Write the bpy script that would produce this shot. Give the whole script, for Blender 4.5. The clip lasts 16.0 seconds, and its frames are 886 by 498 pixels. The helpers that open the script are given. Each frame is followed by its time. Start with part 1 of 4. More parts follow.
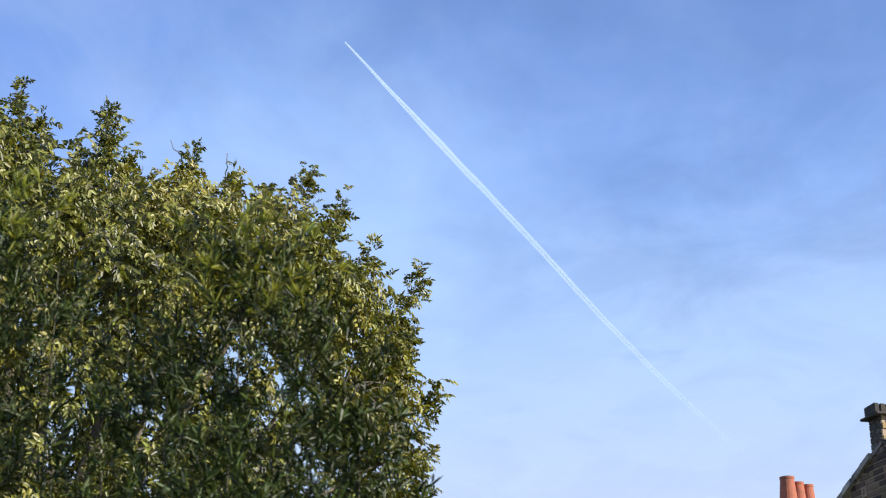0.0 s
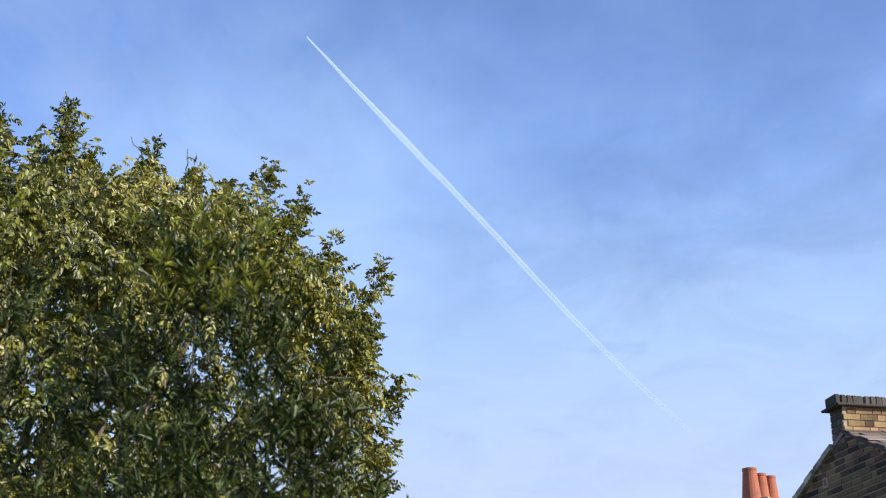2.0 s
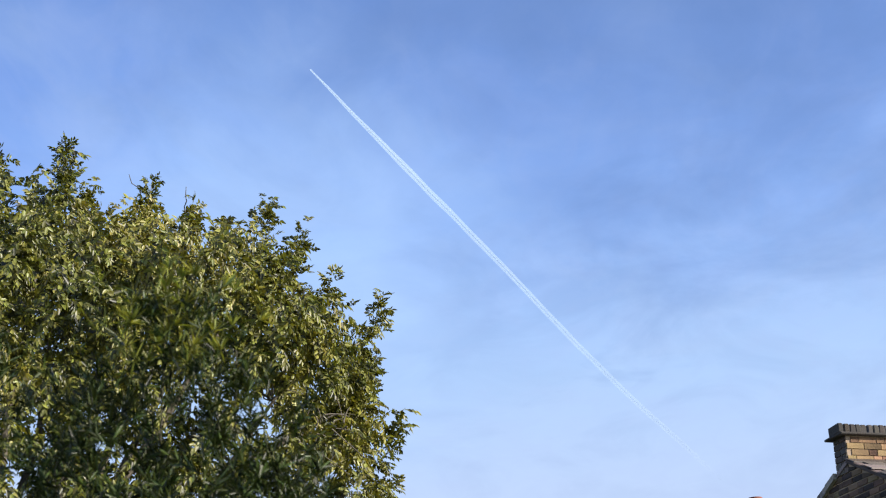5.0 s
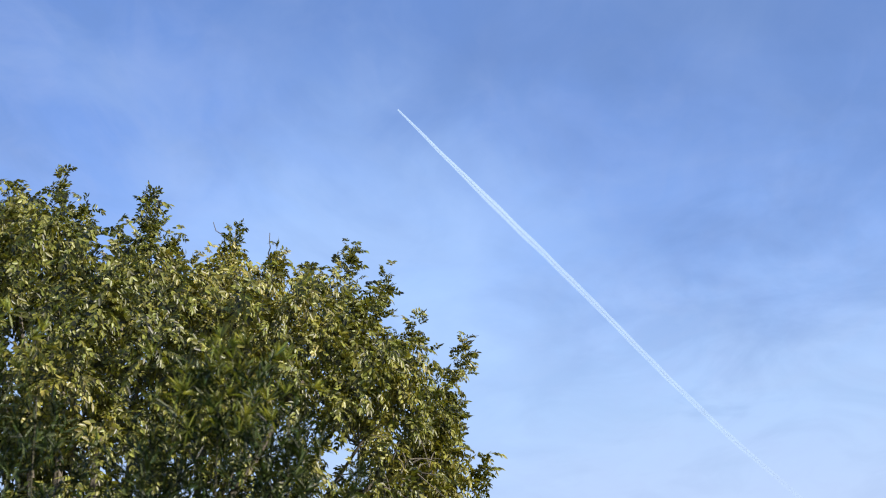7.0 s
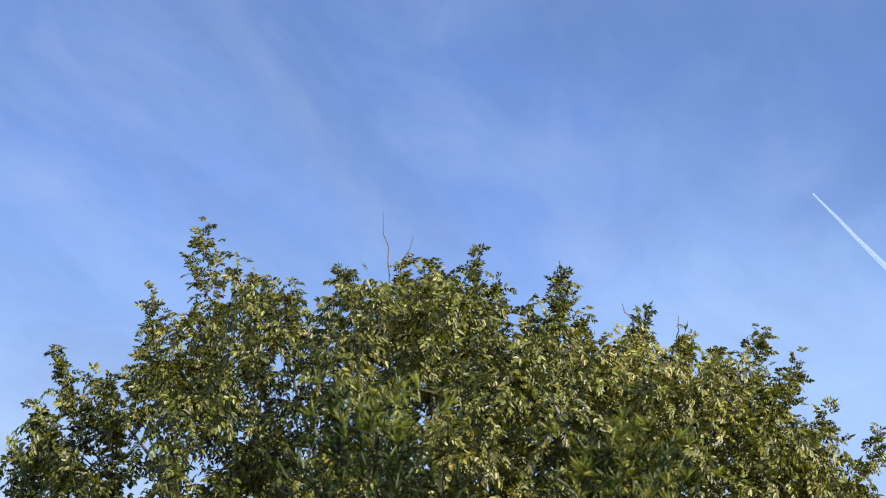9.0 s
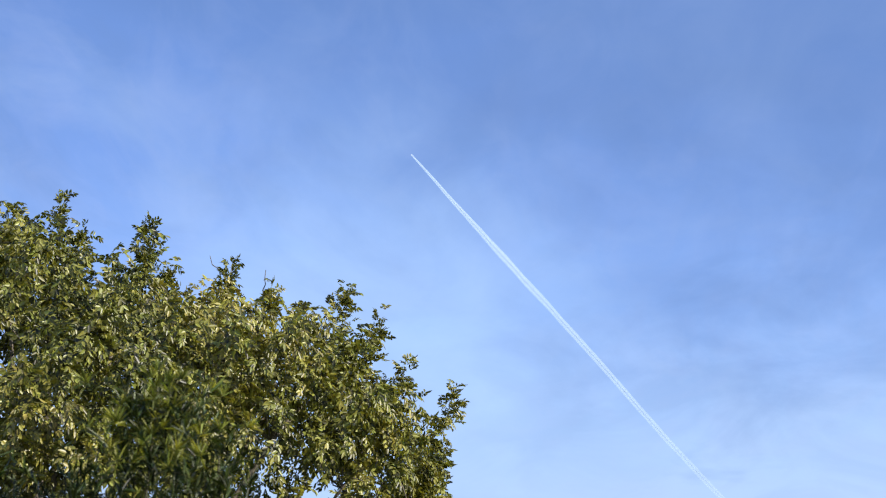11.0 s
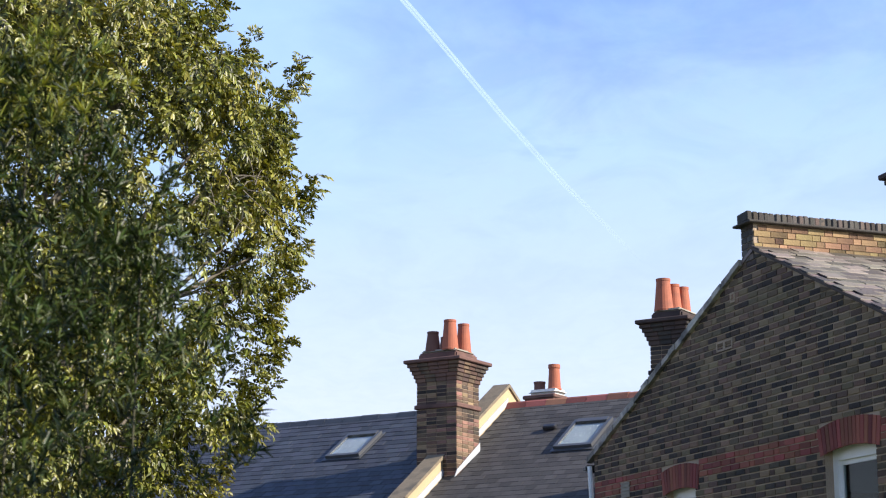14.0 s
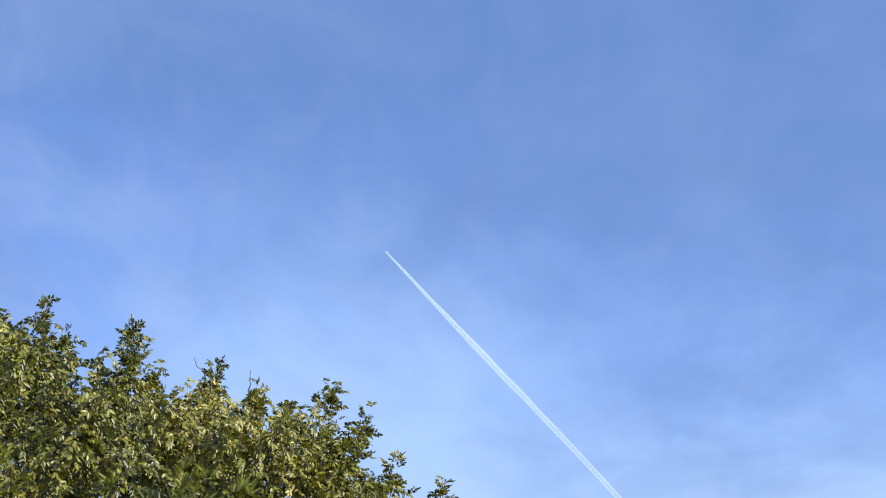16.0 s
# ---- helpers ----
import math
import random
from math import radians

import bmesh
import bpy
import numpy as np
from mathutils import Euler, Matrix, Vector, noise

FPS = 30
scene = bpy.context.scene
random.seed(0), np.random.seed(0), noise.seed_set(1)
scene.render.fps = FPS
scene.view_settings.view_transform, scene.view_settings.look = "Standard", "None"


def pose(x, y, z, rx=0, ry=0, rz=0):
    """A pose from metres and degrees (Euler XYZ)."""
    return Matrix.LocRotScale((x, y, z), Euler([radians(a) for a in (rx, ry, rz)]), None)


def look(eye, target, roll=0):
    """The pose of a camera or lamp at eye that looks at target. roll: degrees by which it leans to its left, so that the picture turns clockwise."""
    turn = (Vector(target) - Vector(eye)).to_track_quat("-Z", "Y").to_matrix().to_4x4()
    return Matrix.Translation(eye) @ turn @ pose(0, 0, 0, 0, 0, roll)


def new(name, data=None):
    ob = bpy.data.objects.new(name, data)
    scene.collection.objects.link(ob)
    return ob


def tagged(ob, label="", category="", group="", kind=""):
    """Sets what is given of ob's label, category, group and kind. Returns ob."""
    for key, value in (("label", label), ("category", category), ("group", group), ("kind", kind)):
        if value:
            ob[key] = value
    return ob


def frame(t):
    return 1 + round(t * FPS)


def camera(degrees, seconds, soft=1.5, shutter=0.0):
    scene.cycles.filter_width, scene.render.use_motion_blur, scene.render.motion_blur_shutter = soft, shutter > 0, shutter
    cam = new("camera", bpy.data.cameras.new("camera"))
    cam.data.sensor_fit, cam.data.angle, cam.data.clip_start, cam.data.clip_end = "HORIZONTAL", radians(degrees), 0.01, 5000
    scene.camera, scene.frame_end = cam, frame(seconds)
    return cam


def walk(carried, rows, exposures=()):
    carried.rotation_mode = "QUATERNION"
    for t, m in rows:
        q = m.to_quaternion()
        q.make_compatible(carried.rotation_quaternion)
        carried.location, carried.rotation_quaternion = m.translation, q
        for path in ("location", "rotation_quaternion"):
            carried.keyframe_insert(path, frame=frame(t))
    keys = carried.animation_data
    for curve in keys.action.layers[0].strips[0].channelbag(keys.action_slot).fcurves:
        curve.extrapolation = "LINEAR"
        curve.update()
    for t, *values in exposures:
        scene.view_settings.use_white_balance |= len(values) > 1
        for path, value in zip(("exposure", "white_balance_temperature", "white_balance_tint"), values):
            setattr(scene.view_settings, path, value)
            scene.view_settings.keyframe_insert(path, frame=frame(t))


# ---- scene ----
LENS = 27.15
PATH = [
    (0, pose(-0.160, 0, 2.720, 109.55, 0, 3.29) @ pose(0, 0, 0, 0, 0, -0.99)),
    (0.5, pose(-0.156, 0, 2.720, 109.66, 0, 3.08) @ pose(0, 0, 0, 0, 0, -1.21)),
    (1, pose(-0.151, 0, 2.720, 109.68, 0, 2.85) @ pose(0, 0, 0, 0, 0, -1.46)),
    (1.5, pose(-0.147, 0, 2.720, 109.60, 0, 2.52) @ pose(0, 0, 0, 0, 0, -1.68)),
    (2, pose(-0.143, 0, 2.720, 109.35, 0, 2.08) @ pose(0, 0, 0, 0, 0, -1.75)),
    (2.5, pose(-0.139, 0, 2.720, 109.08, 0, 1.59) @ pose(0, 0, 0, 0, 0, -1.93)),
    (3, pose(-0.134, 0, 2.720, 108.95, 0, 1.16) @ pose(0, 0, 0, 0, 0, -2.11)),
    (3.5, pose(-0.130, 0, 2.720, 109.15, 0, 0.98) @ pose(0, 0, 0, 0, 0, -2.26)),
    (4, pose(-0.112, 0, 2.733, 109.50, 0, 1.41) @ pose(0, 0, 0, 0, 0, -2.28)),
    (4.2, pose(-0.104, 0, 2.739, 109.60, 0, 1.52) @ pose(0, 0, 0, 0, 0, -2.28)),
    (6.3, pose(-0.027, 0, 2.795, 111.52, 0, 3.50) @ pose(0, 0, 0, 0, 0, -2.60)),
    (6.5, pose(-0.020, 0, 2.800, 111.58, 0, 3.61) @ pose(0, 0, 0, 0, 0, -2.53)),
    (7, pose(0.000, 0, 2.810, 111.60, 0, 5.18) @ pose(0, 0, 0, 0, 0, -2.38)),
    (7.5, pose(-0.010, 0, 2.810, 111.76, 0, 9.17) @ pose(0, 0, 0, 0, 0, -1.21)),
    (8, pose(-0.020, 0, 2.810, 112.44, 0, 14.68) @ pose(0, 0, 0, 0, 0, 0.81)),
    (8.5, pose(-0.005, 0, 2.810, 113.31, 0, 19.72) @ pose(0, 0, 0, 0, 0, 3.04)),
    (9, pose(0.010, 0, 2.810, 113.95, 0, 19.06) @ pose(0, 0, 0, 0, 0, 4.32)),
    (9.5, pose(0.065, 0, 2.810, 114.00, 0, 14.31) @ pose(0, 0, 0, 0, 0, 3.97)),
    (10, pose(0.120, 0, 2.810, 113.65, 0, 8.16) @ pose(0, 0, 0, 0, 0, 2.68)),
    (10.2, pose(0.119, 0, 2.809, 113.47, 0, 6.12) @ pose(0, 0, 0, 0, 0, 2.10)),
    (12.5, pose(0.110, 0, 2.800, 112.09, 0, 5.32) @ pose(0, 0, 0, 0, 0, 0.12)),
    (13, pose(0.055, 0, 2.780, 109.08, 0, 3.89) @ pose(0, 0, 0, 0, 0, 0.42)),
    (13.5, pose(0.042, 0, 2.780, 105.35, 0, 1.93) @ pose(0, 0, 0, 0, 0, 0.05)),
    (14, pose(0.030, 0, 2.780, 103.01, 0, -0.02) @ pose(0, 0, 0, 0, 0, 0.00)),
    (14.5, pose(0.030, 0, 2.787, 106.56, 0, 1.50) @ pose(0, 0, 0, 0, 0, -0.08)),
    (15, pose(0.030, 0, 2.793, 111.88, 0, 3.85) @ pose(0, 0, 0, 0, 0, -0.09)),
    (15.5, pose(0.030, 0, 2.800, 115.03, 0, 4.77) @ pose(0, 0, 0, 0, 0, -0.62)),
    (16, pose(0.030, 0, 2.800, 116.07, 0, 4.56) @ pose(0, 0, 0, 0, 0, -0.79)),
]
EXPOSURES = [(0, 0.46), (3.5, 0.38), (6.5, 0.41), (7.5, 0.37), (8, 0.46), (8.5, 0.38), (9, 0.37), (10, 0.46), (12.5, 0.43), (13, 0.46), (13.3, 0.61), (13.5, 0.69), (14, 0.69), (14.5, 0.53), (15, 0.49), (15.5, 0.50), (16, 0.46)]
cam = camera(LENS, 16.0, soft=1.15)
cam.data.dof.use_dof, cam.data.dof.focus_distance, cam.data.dof.aperture_fstop = True, 22.0, 18.0
walk(cam, PATH, EXPOSURES)

# ---- sky and sun ----
SUN_AZ, SUN_EL = 110.0, 30.0          # degrees, clockwise from +y
sun_way = Vector((math.sin(radians(SUN_AZ)) * math.cos(radians(SUN_EL)),
                  math.cos(radians(SUN_AZ)) * math.cos(radians(SUN_EL)), math.sin(radians(SUN_EL))))
sun_data = bpy.data.lights.new("sun", "SUN")
sun_data.energy, sun_data.angle, sun_data.color = 5.0, radians(0.53), (1.0, 0.93, 0.82)
sun = new("sun", sun_data)
sun.matrix_world = look(sun_way * 60, (0, 0, 0))

world = bpy.data.worlds.new("sky")
scene.world = world
world.use_nodes = True
wt = world.node_tree
wt.nodes.clear()


def wnode(kind, **inputs):
    n = wt.nodes.new(kind)
    for key, value in inputs.items():
        n.inputs[key.replace("_", " ")].default_value = value
    return n


coord = wnode("ShaderNodeTexCoord")
sky = wnode("ShaderNodeTexSky")
sky.sky_type, sky.sun_disc = "NISHITA", False
sky.sun_elevation, sky.sun_rotation = radians(SUN_EL), radians(SUN_AZ)
split = wnode("ShaderNodeSeparateXYZ")
wt.links.new(coord.outputs["Generated"], split.inputs[0])


def wmath(op, a, b=None):
    n = wt.nodes.new("ShaderNodeMath")
    n.operation = op
    for i, v in enumerate((a, b)):
        if v is None:
            continue
        if isinstance(v, (int, float)):
            n.inputs[i].default_value = v
        else:
            wt.links.new(v, n.inputs[i])
    return n.outputs[0]


def wmix(fac, a, b, mode="MIX"):
    n = wt.nodes.new("ShaderNodeMix")
    n.data_type, n.blend_type = "RGBA", mode
    for i, v in ((0, fac), (6, a), (7, b)):
        if isinstance(v, (int, float, tuple)):
            n.inputs[i].default_value = v
        else:
            wt.links.new(v, n.inputs[i])
    return n.outputs[2]


def wramp(fac, stops):
    n = wt.nodes.new("ShaderNodeValToRGB")
    e = n.color_ramp.elements
    while len(e) < len(stops):
        e.new(0.5)
    for k, (at, c) in enumerate(stops):
        e[k].position, e[k].color = at, (*c, 1)
    wt.links.new(fac, n.inputs[0])
    return n.outputs[0]


# flat cloud sheet: directions projected on a level high above
high = wmath("MAXIMUM", split.outputs[2], 0.03)
plane = wt.nodes.new("ShaderNodeCombineXYZ")
wt.links.new(wmath("DIVIDE", split.outputs[0], high), plane.inputs[0])
wt.links.new(wmath("DIVIDE", split.outputs[1], high), plane.inputs[1])


def cloud(scale, detail, rough, dist, turn, stretch, shift=(0, 0, 0)):
    m = wt.nodes.new("ShaderNodeMapping")
    m.inputs["Rotation"].default_value = (0, 0, radians(turn))
    m.inputs["Scale"].default_value = stretch
    m.inputs["Location"].default_value = shift
    wt.links.new(plane.outputs[0], m.inputs[0])
    n = wnode("ShaderNodeTexNoise", Scale=scale, Detail=detail, Roughness=rough, Distortion=dist)
    wt.links.new(m.outputs[0], n.inputs["Vector"])
    return n.outputs[0]


clear = wramp(split.outputs[2], [(0.0, (0.88, 0.91, 0.95)), (0.12, (0.74, 0.83, 1.03)), (0.21, (0.60, 0.75, 1.06)), (0.28, (0.49, 0.70, 1.08)),
                                 (0.36, (0.325, 0.54, 1.06)), (0.43, (0.225, 0.40, 0.90)), (0.52, (0.15, 0.285, 0.68)), (0.8, (0.11, 0.22, 0.54))])
greys = wramp(cloud(2.8, 7, 0.58, 0.6, 20, (1.0, 0.6, 1), (3.1, 1.7, 0)), [(0.45, (0, 0, 0)), (0.62, (1, 1, 1))])
wisps = wramp(cloud(3.8, 7, 0.56, 0.7, 35, (1.0, 0.55, 1)), [(0.46, (0, 0, 0)), (0.70, (1, 1, 1))])
veil = wramp(cloud(11.0, 8, 0.62, 1.0, 50, (1.0, 0.4, 1), (9.0, 2.0, 0)), [(0.42, (0, 0, 0)), (0.72, (1, 1, 1))])
height = wramp(split.outputs[2], [(0.18, (0.12, 0.12, 0.12)), (0.38, (1, 1, 1))])
with_grey = wmix(wmath("MULTIPLY", wmath("MULTIPLY", greys, height), 0.68), clear, wmix(0.5, clear, (0.17, 0.29, 0.58, 1)))
with_wisps = wmix(wmath("MULTIPLY", wisps, 0.20), with_grey, (0.56, 0.72, 1.0, 1))
with_wisps = wmix(wmath("MULTIPLY", veil, 0.15), with_wisps, (0.48, 0.58, 0.95, 1))
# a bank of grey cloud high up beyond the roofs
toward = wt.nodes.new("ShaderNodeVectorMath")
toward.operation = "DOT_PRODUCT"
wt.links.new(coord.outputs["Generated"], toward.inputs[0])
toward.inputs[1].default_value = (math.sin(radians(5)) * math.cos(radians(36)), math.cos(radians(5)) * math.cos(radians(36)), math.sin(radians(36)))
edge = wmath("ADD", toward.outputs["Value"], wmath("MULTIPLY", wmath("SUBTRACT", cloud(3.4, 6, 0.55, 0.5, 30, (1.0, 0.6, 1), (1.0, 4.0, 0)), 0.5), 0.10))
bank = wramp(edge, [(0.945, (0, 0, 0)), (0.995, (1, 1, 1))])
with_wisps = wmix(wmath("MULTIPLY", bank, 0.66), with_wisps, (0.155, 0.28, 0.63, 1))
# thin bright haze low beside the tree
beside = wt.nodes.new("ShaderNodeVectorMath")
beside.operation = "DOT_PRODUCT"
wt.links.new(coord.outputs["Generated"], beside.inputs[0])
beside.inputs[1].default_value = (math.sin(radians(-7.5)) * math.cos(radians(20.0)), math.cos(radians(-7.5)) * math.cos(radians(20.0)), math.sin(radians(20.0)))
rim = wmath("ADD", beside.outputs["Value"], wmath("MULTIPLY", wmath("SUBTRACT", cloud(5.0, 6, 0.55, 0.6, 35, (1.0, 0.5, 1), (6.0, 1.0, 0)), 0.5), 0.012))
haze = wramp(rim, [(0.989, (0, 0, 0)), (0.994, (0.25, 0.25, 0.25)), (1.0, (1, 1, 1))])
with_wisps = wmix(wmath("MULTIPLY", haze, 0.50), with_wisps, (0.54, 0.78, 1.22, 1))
nishita = wmix(1.0, sky.outputs[0], (0.10, 0.10, 0.10, 1), "MULTIPLY")
back = wnode("ShaderNodeBackground", Strength=0.75)
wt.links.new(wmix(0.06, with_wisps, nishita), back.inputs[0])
wt.links.new(back.outputs[0], wt.nodes.new("ShaderNodeOutputWorld").inputs[0])


# ---- materials ----
def material(name, base, spread=0.25, scale=4.0, fine=40.0, rough=0.8, bump=0.15, per="", hue=0.02, through_light=0.0, metal=0.0,
             second=None, second_at=0.5, gloss=0.5, long=1.0, share=0.0):
    """A surface with grain at two scales; per: 'object' or 'island' gives each piece a tone of its own; share: how many of the pieces take the second colour."""
    m = bpy.data.materials.new(name)
    m.use_nodes = True
    t = m.node_tree
    bsdf = t.nodes["Principled BSDF"]
    bsdf.inputs["Roughness"].default_value = rough
    bsdf.inputs["Metallic"].default_value = metal
    bsdf.inputs["Specular IOR Level"].default_value = gloss
    tc = t.nodes.new("ShaderNodeTexCoord")

    def nz(s, d, squash=1.0):
        n = t.nodes.new("ShaderNodeTexNoise")
        n.inputs["Scale"].default_value, n.inputs["Detail"].default_value = s, d
        if squash != 1.0:
            mp = t.nodes.new("ShaderNodeMapping")
            mp.inputs["Scale"].default_value = (1, 1, squash)
            t.links.new(tc.outputs["Object"], mp.inputs[0])
            t.links.new(mp.outputs[0], n.inputs["Vector"])
        else:
            t.links.new(tc.outputs["Object"], n.inputs["Vector"])
        return n.outputs[0]

    def mul(a, b, op="MULTIPLY"):
        n = t.nodes.new("ShaderNodeMath")
        n.operation = op
        for i, v in enumerate((a, b)):
            if isinstance(v, (int, float)):
                n.inputs[i].default_value = v
            else:
                t.links.new(v, n.inputs[i])
        return n.outputs[0]

    big, small = nz(scale, 4, long), nz(fine, 6)
    tone = mul(mul(big, small, "ADD"), 0.5)
    value = mul(mul(mul(tone, -0.5, "ADD"), spread * 5), 1.0, "ADD")
    hsv = t.nodes.new("ShaderNodeHueSaturation")
    hsv.inputs["Color"].default_value = (*base, 1)
    if second:
        mx = t.nodes.new("ShaderNodeMix")
        mx.data_type = "RGBA"
        mx.inputs[6].default_value, mx.inputs[7].default_value = (*base, 1), (*second, 1)
        rp = t.nodes.new("ShaderNodeMapRange")
        rp.inputs["From Min"].default_value, rp.inputs["From Max"].default_value = second_at - 0.06, second_at + 0.12
        t.links.new(big, rp.inputs[0])
        t.links.new(rp.outputs[0], mx.inputs[0])
        t.links.new(mx.outputs[2], hsv.inputs["Color"])
    if per:
        if per == "object":
            src = t.nodes.new("ShaderNodeObjectInfo").outputs["Random"]
        else:
            src = t.nodes.new("ShaderNodeNewGeometry").outputs["Random Per Island"]
        if second and share:
            pick = mul(mul(mul(src, 43.7), 1.0, "MODULO"), mul(mul(big, -0.5, "ADD"), 0.8), "ADD")
            rp.inputs["From Min"].default_value, rp.inputs["From Max"].default_value = share + 0.38, share - 0.38
            t.links.new(pick, rp.inputs[0])
        value = mul(value, mul(mul(src, -0.5, "ADD"), spread * 3), "ADD")
        wob = t.nodes.new("ShaderNodeMath")
        wob.operation = "FRACT"
        t.links.new(mul(src, 17.31), wob.inputs[0])
        t.links.new(mul(mul(mul(wob.outputs[0], -0.5, "ADD"), hue * 2), 0.5, "ADD"), hsv.inputs["Hue"])
    t.links.new(mul(value, 0.15, "MAXIMUM"), hsv.inputs["Value"])
    t.links.new(hsv.outputs[0], bsdf.inputs["Base Color"])
    if bump:
        b = t.nodes.new("ShaderNodeBump")
        b.inputs["Strength"].default_value, b.inputs["Distance"].default_value = bump, 0.02
        t.links.new(small, b.inputs["Height"])
        t.links.new(b.outputs[0], bsdf.inputs["Normal"])
    if through_light:
        tr = t.nodes.new("ShaderNodeBsdfTranslucent")
        warm = t.nodes.new("ShaderNodeMix")
        warm.data_type, warm.blend_type = "RGBA", "MULTIPLY"
        warm.inputs[0].default_value, warm.inputs[7].default_value = 1.0, (1.6, 1.5, 0.6, 1)
        t.links.new(hsv.outputs[0], warm.inputs[6])
        t.links.new(warm.outputs[2], tr.inputs[0])
        ms = t.nodes.new("ShaderNodeMixShader")
        ms.inputs[0].default_value = through_light
        t.links.new(bsdf.outputs[0], ms.inputs[1])
        t.links.new(tr.outputs[0], ms.inputs[2])
        t.links.new(ms.outputs[0], t.nodes["Material Output"].inputs[0])
    return m


STOCK = material("sooty_stock_brick", (0.205, 0.140, 0.086), 0.24, 1.3, 60, 0.9, 0.5, "island", 0.03, long=7.0, second=(0.040, 0.031, 0.026), share=0.48)
STOCK_PIECE = material("sooty_stock_brick_piece", (0.205, 0.140, 0.086), 0.24, 1.1, 60, 0.9, 0.5, "object", 0.03, second=(0.040, 0.031, 0.026), share=0.48)
MORTAR = material("weathered_mortar", (0.46, 0.35, 0.25), 0.35, 1.2, 80, 0.95, 0.3, second=(0.28, 0.22, 0.165), second_at=0.54)
REDBRICK = material("red_rubbed_brick", (0.25, 0.072, 0.05), 0.24, 2, 70, 0.85, 0.2, "object", 0.015)
STACK = material("chimney_brick", (0.215, 0.128, 0.085), 0.30, 2.2, 60, 0.9, 0.3, "island", 0.03, second=(0.052, 0.038, 0.032), share=0.46)
# darker copy of the chimney brick, for two of the stacks
STACK_DARK = material("dark_chimney_brick", (0.100, 0.068, 0.052), 0.30, 2.2, 60, 0.9, 0.3, "island", 0.03, second=(0.030, 0.026, 0.024), share=0.55)
COPING = material("sooty_coping_brick", (0.085, 0.076, 0.068), 0.35, 3, 60, 0.9, 0.3, "object", 0.03, second=(0.17, 0.12, 0.09), share=0.15)
CEMENT = material("weathered_cement", (0.33, 0.30, 0.25), 0.2, 3, 50, 0.9, 0.3)
COPE = material("brown_weathered_coping", (0.235, 0.185, 0.125), 0.3, 3, 50, 0.9, 0.3, second=(0.12, 0.10, 0.075), second_at=0.55)
VERGE = material("mortared_slate_edge", (0.38, 0.345, 0.29), 0.4, 5, 50, 0.8, 0.4, "object", second=(0.12, 0.11, 0.10), second_at=0.52)
RENDER = material("cream_render", (0.50, 0.385, 0.225), 0.16, 1.2, 50, 0.85, 0.15)
SLATE = material("blue_grey_slate", (0.042, 0.046, 0.060), 0.22, 2.2, 50, 0.62, 0.15, "island", 0.02)
SLATE_PIECE = material("weathered_slate", (0.165, 0.138, 0.112), 0.36, 2.2, 50, 0.55, 0.25, "object", 0.03, second=(0.235, 0.20, 0.155), share=0.2)
SLATE_WARM = material("purple_slate_rest", (0.18, 0.14, 0.115), 0.2, 2.2, 50, 0.55, 0.15, "island", 0.03)
SLATE_GREY = material("grey_slate", (0.060, 0.055, 0.053), 0.2, 2.2, 50, 0.75, 0.15, "island", 0.02)
SLATE_BLUE_PIECE = material("blue_grey_slate_piece", (0.042, 0.046, 0.060), 0.22, 2.2, 50, 0.62, 0.15, "object", 0.02)
SLATE_GREY_PIECE = material("grey_slate_piece", (0.060, 0.055, 0.053), 0.2, 2.2, 50, 0.75, 0.15, "object", 0.02)
RIDGE_TILE = material("red_clay_ridge_tile", (0.33, 0.12, 0.08), 0.2, 3, 60, 0.8, 0.2, "object")
RIDGE_DARK = material("slate_ridge_tile", (0.07, 0.075, 0.085), 0.2, 3, 60, 0.6, 0.2, "object")
POT = material("terracotta", (0.40, 0.125, 0.068), 0.2, 4, 60, 0.8, 0.15, second=(0.26, 0.09, 0.055), second_at=0.56)
POT_SOOT = material("sooted_terracotta", (0.16, 0.075, 0.055), 0.2, 4, 60, 0.85, 0.15)
PALECEMENT = material("pale_new_cement", (0.66, 0.65, 0.62), 0.1, 3, 50, 0.9, 0.2)
LEAD = material("lead_flashing", (0.45, 0.46, 0.48), 0.12, 4, 50, 0.55, 0.1)
WHITE = material("white_gloss_paint", (0.80, 0.80, 0.79), 0.04, 3, 60, 0.35, 0.03)
BLACK = material("black_painted_metal", (0.025, 0.025, 0.028), 0.15, 4, 60, 0.4, 0.05)
GREYFRAME = material("grey_coated_aluminium", (0.075, 0.078, 0.085), 0.08, 4, 60, 0.4, 0.03)
# added backing under the roof glass, coloured like the sky reflected there
SKY_BACKING = material("grey_blind", (0.22, 0.245, 0.265), 0.05, 2, 40, 0.9, 0.05)
CEIL = material("plain_plaster", (0.22, 0.21, 0.20), 0.05, 2, 40, 0.9, 0.05)
BARK = material("ash_bark", (0.15, 0.128, 0.098), 0.25, 3, 40, 0.9, 0.5)
LEAF = material("ash_leaf", (0.146, 0.152, 0.027), 0.60, 0.6, 30, 0.40, 0.0, "island", 0.022, 0.20,
                second=(0.200, 0.182, 0.036), second_at=0.55, gloss=0.5)
SHRUB_LEAF = material("lance_leaf", (0.044, 0.064, 0.013), 0.50, 2.0, 60, 0.42, 0.0, "island", 0.025, 0.12, gloss=0.35)
# paler copy of the lance leaf, with sunlight painted into its colour
SUNLIT_LEAF = material("sunlit_lance_leaf", (0.225, 0.245, 0.050), 0.40, 2.0, 60, 0.42, 0.0, "island", 0.025, 0.34, gloss=0.4)
SHRUB_STEM = material("shrub_stem", (0.085, 0.08, 0.045), 0.2, 6, 60, 0.8, 0.2)
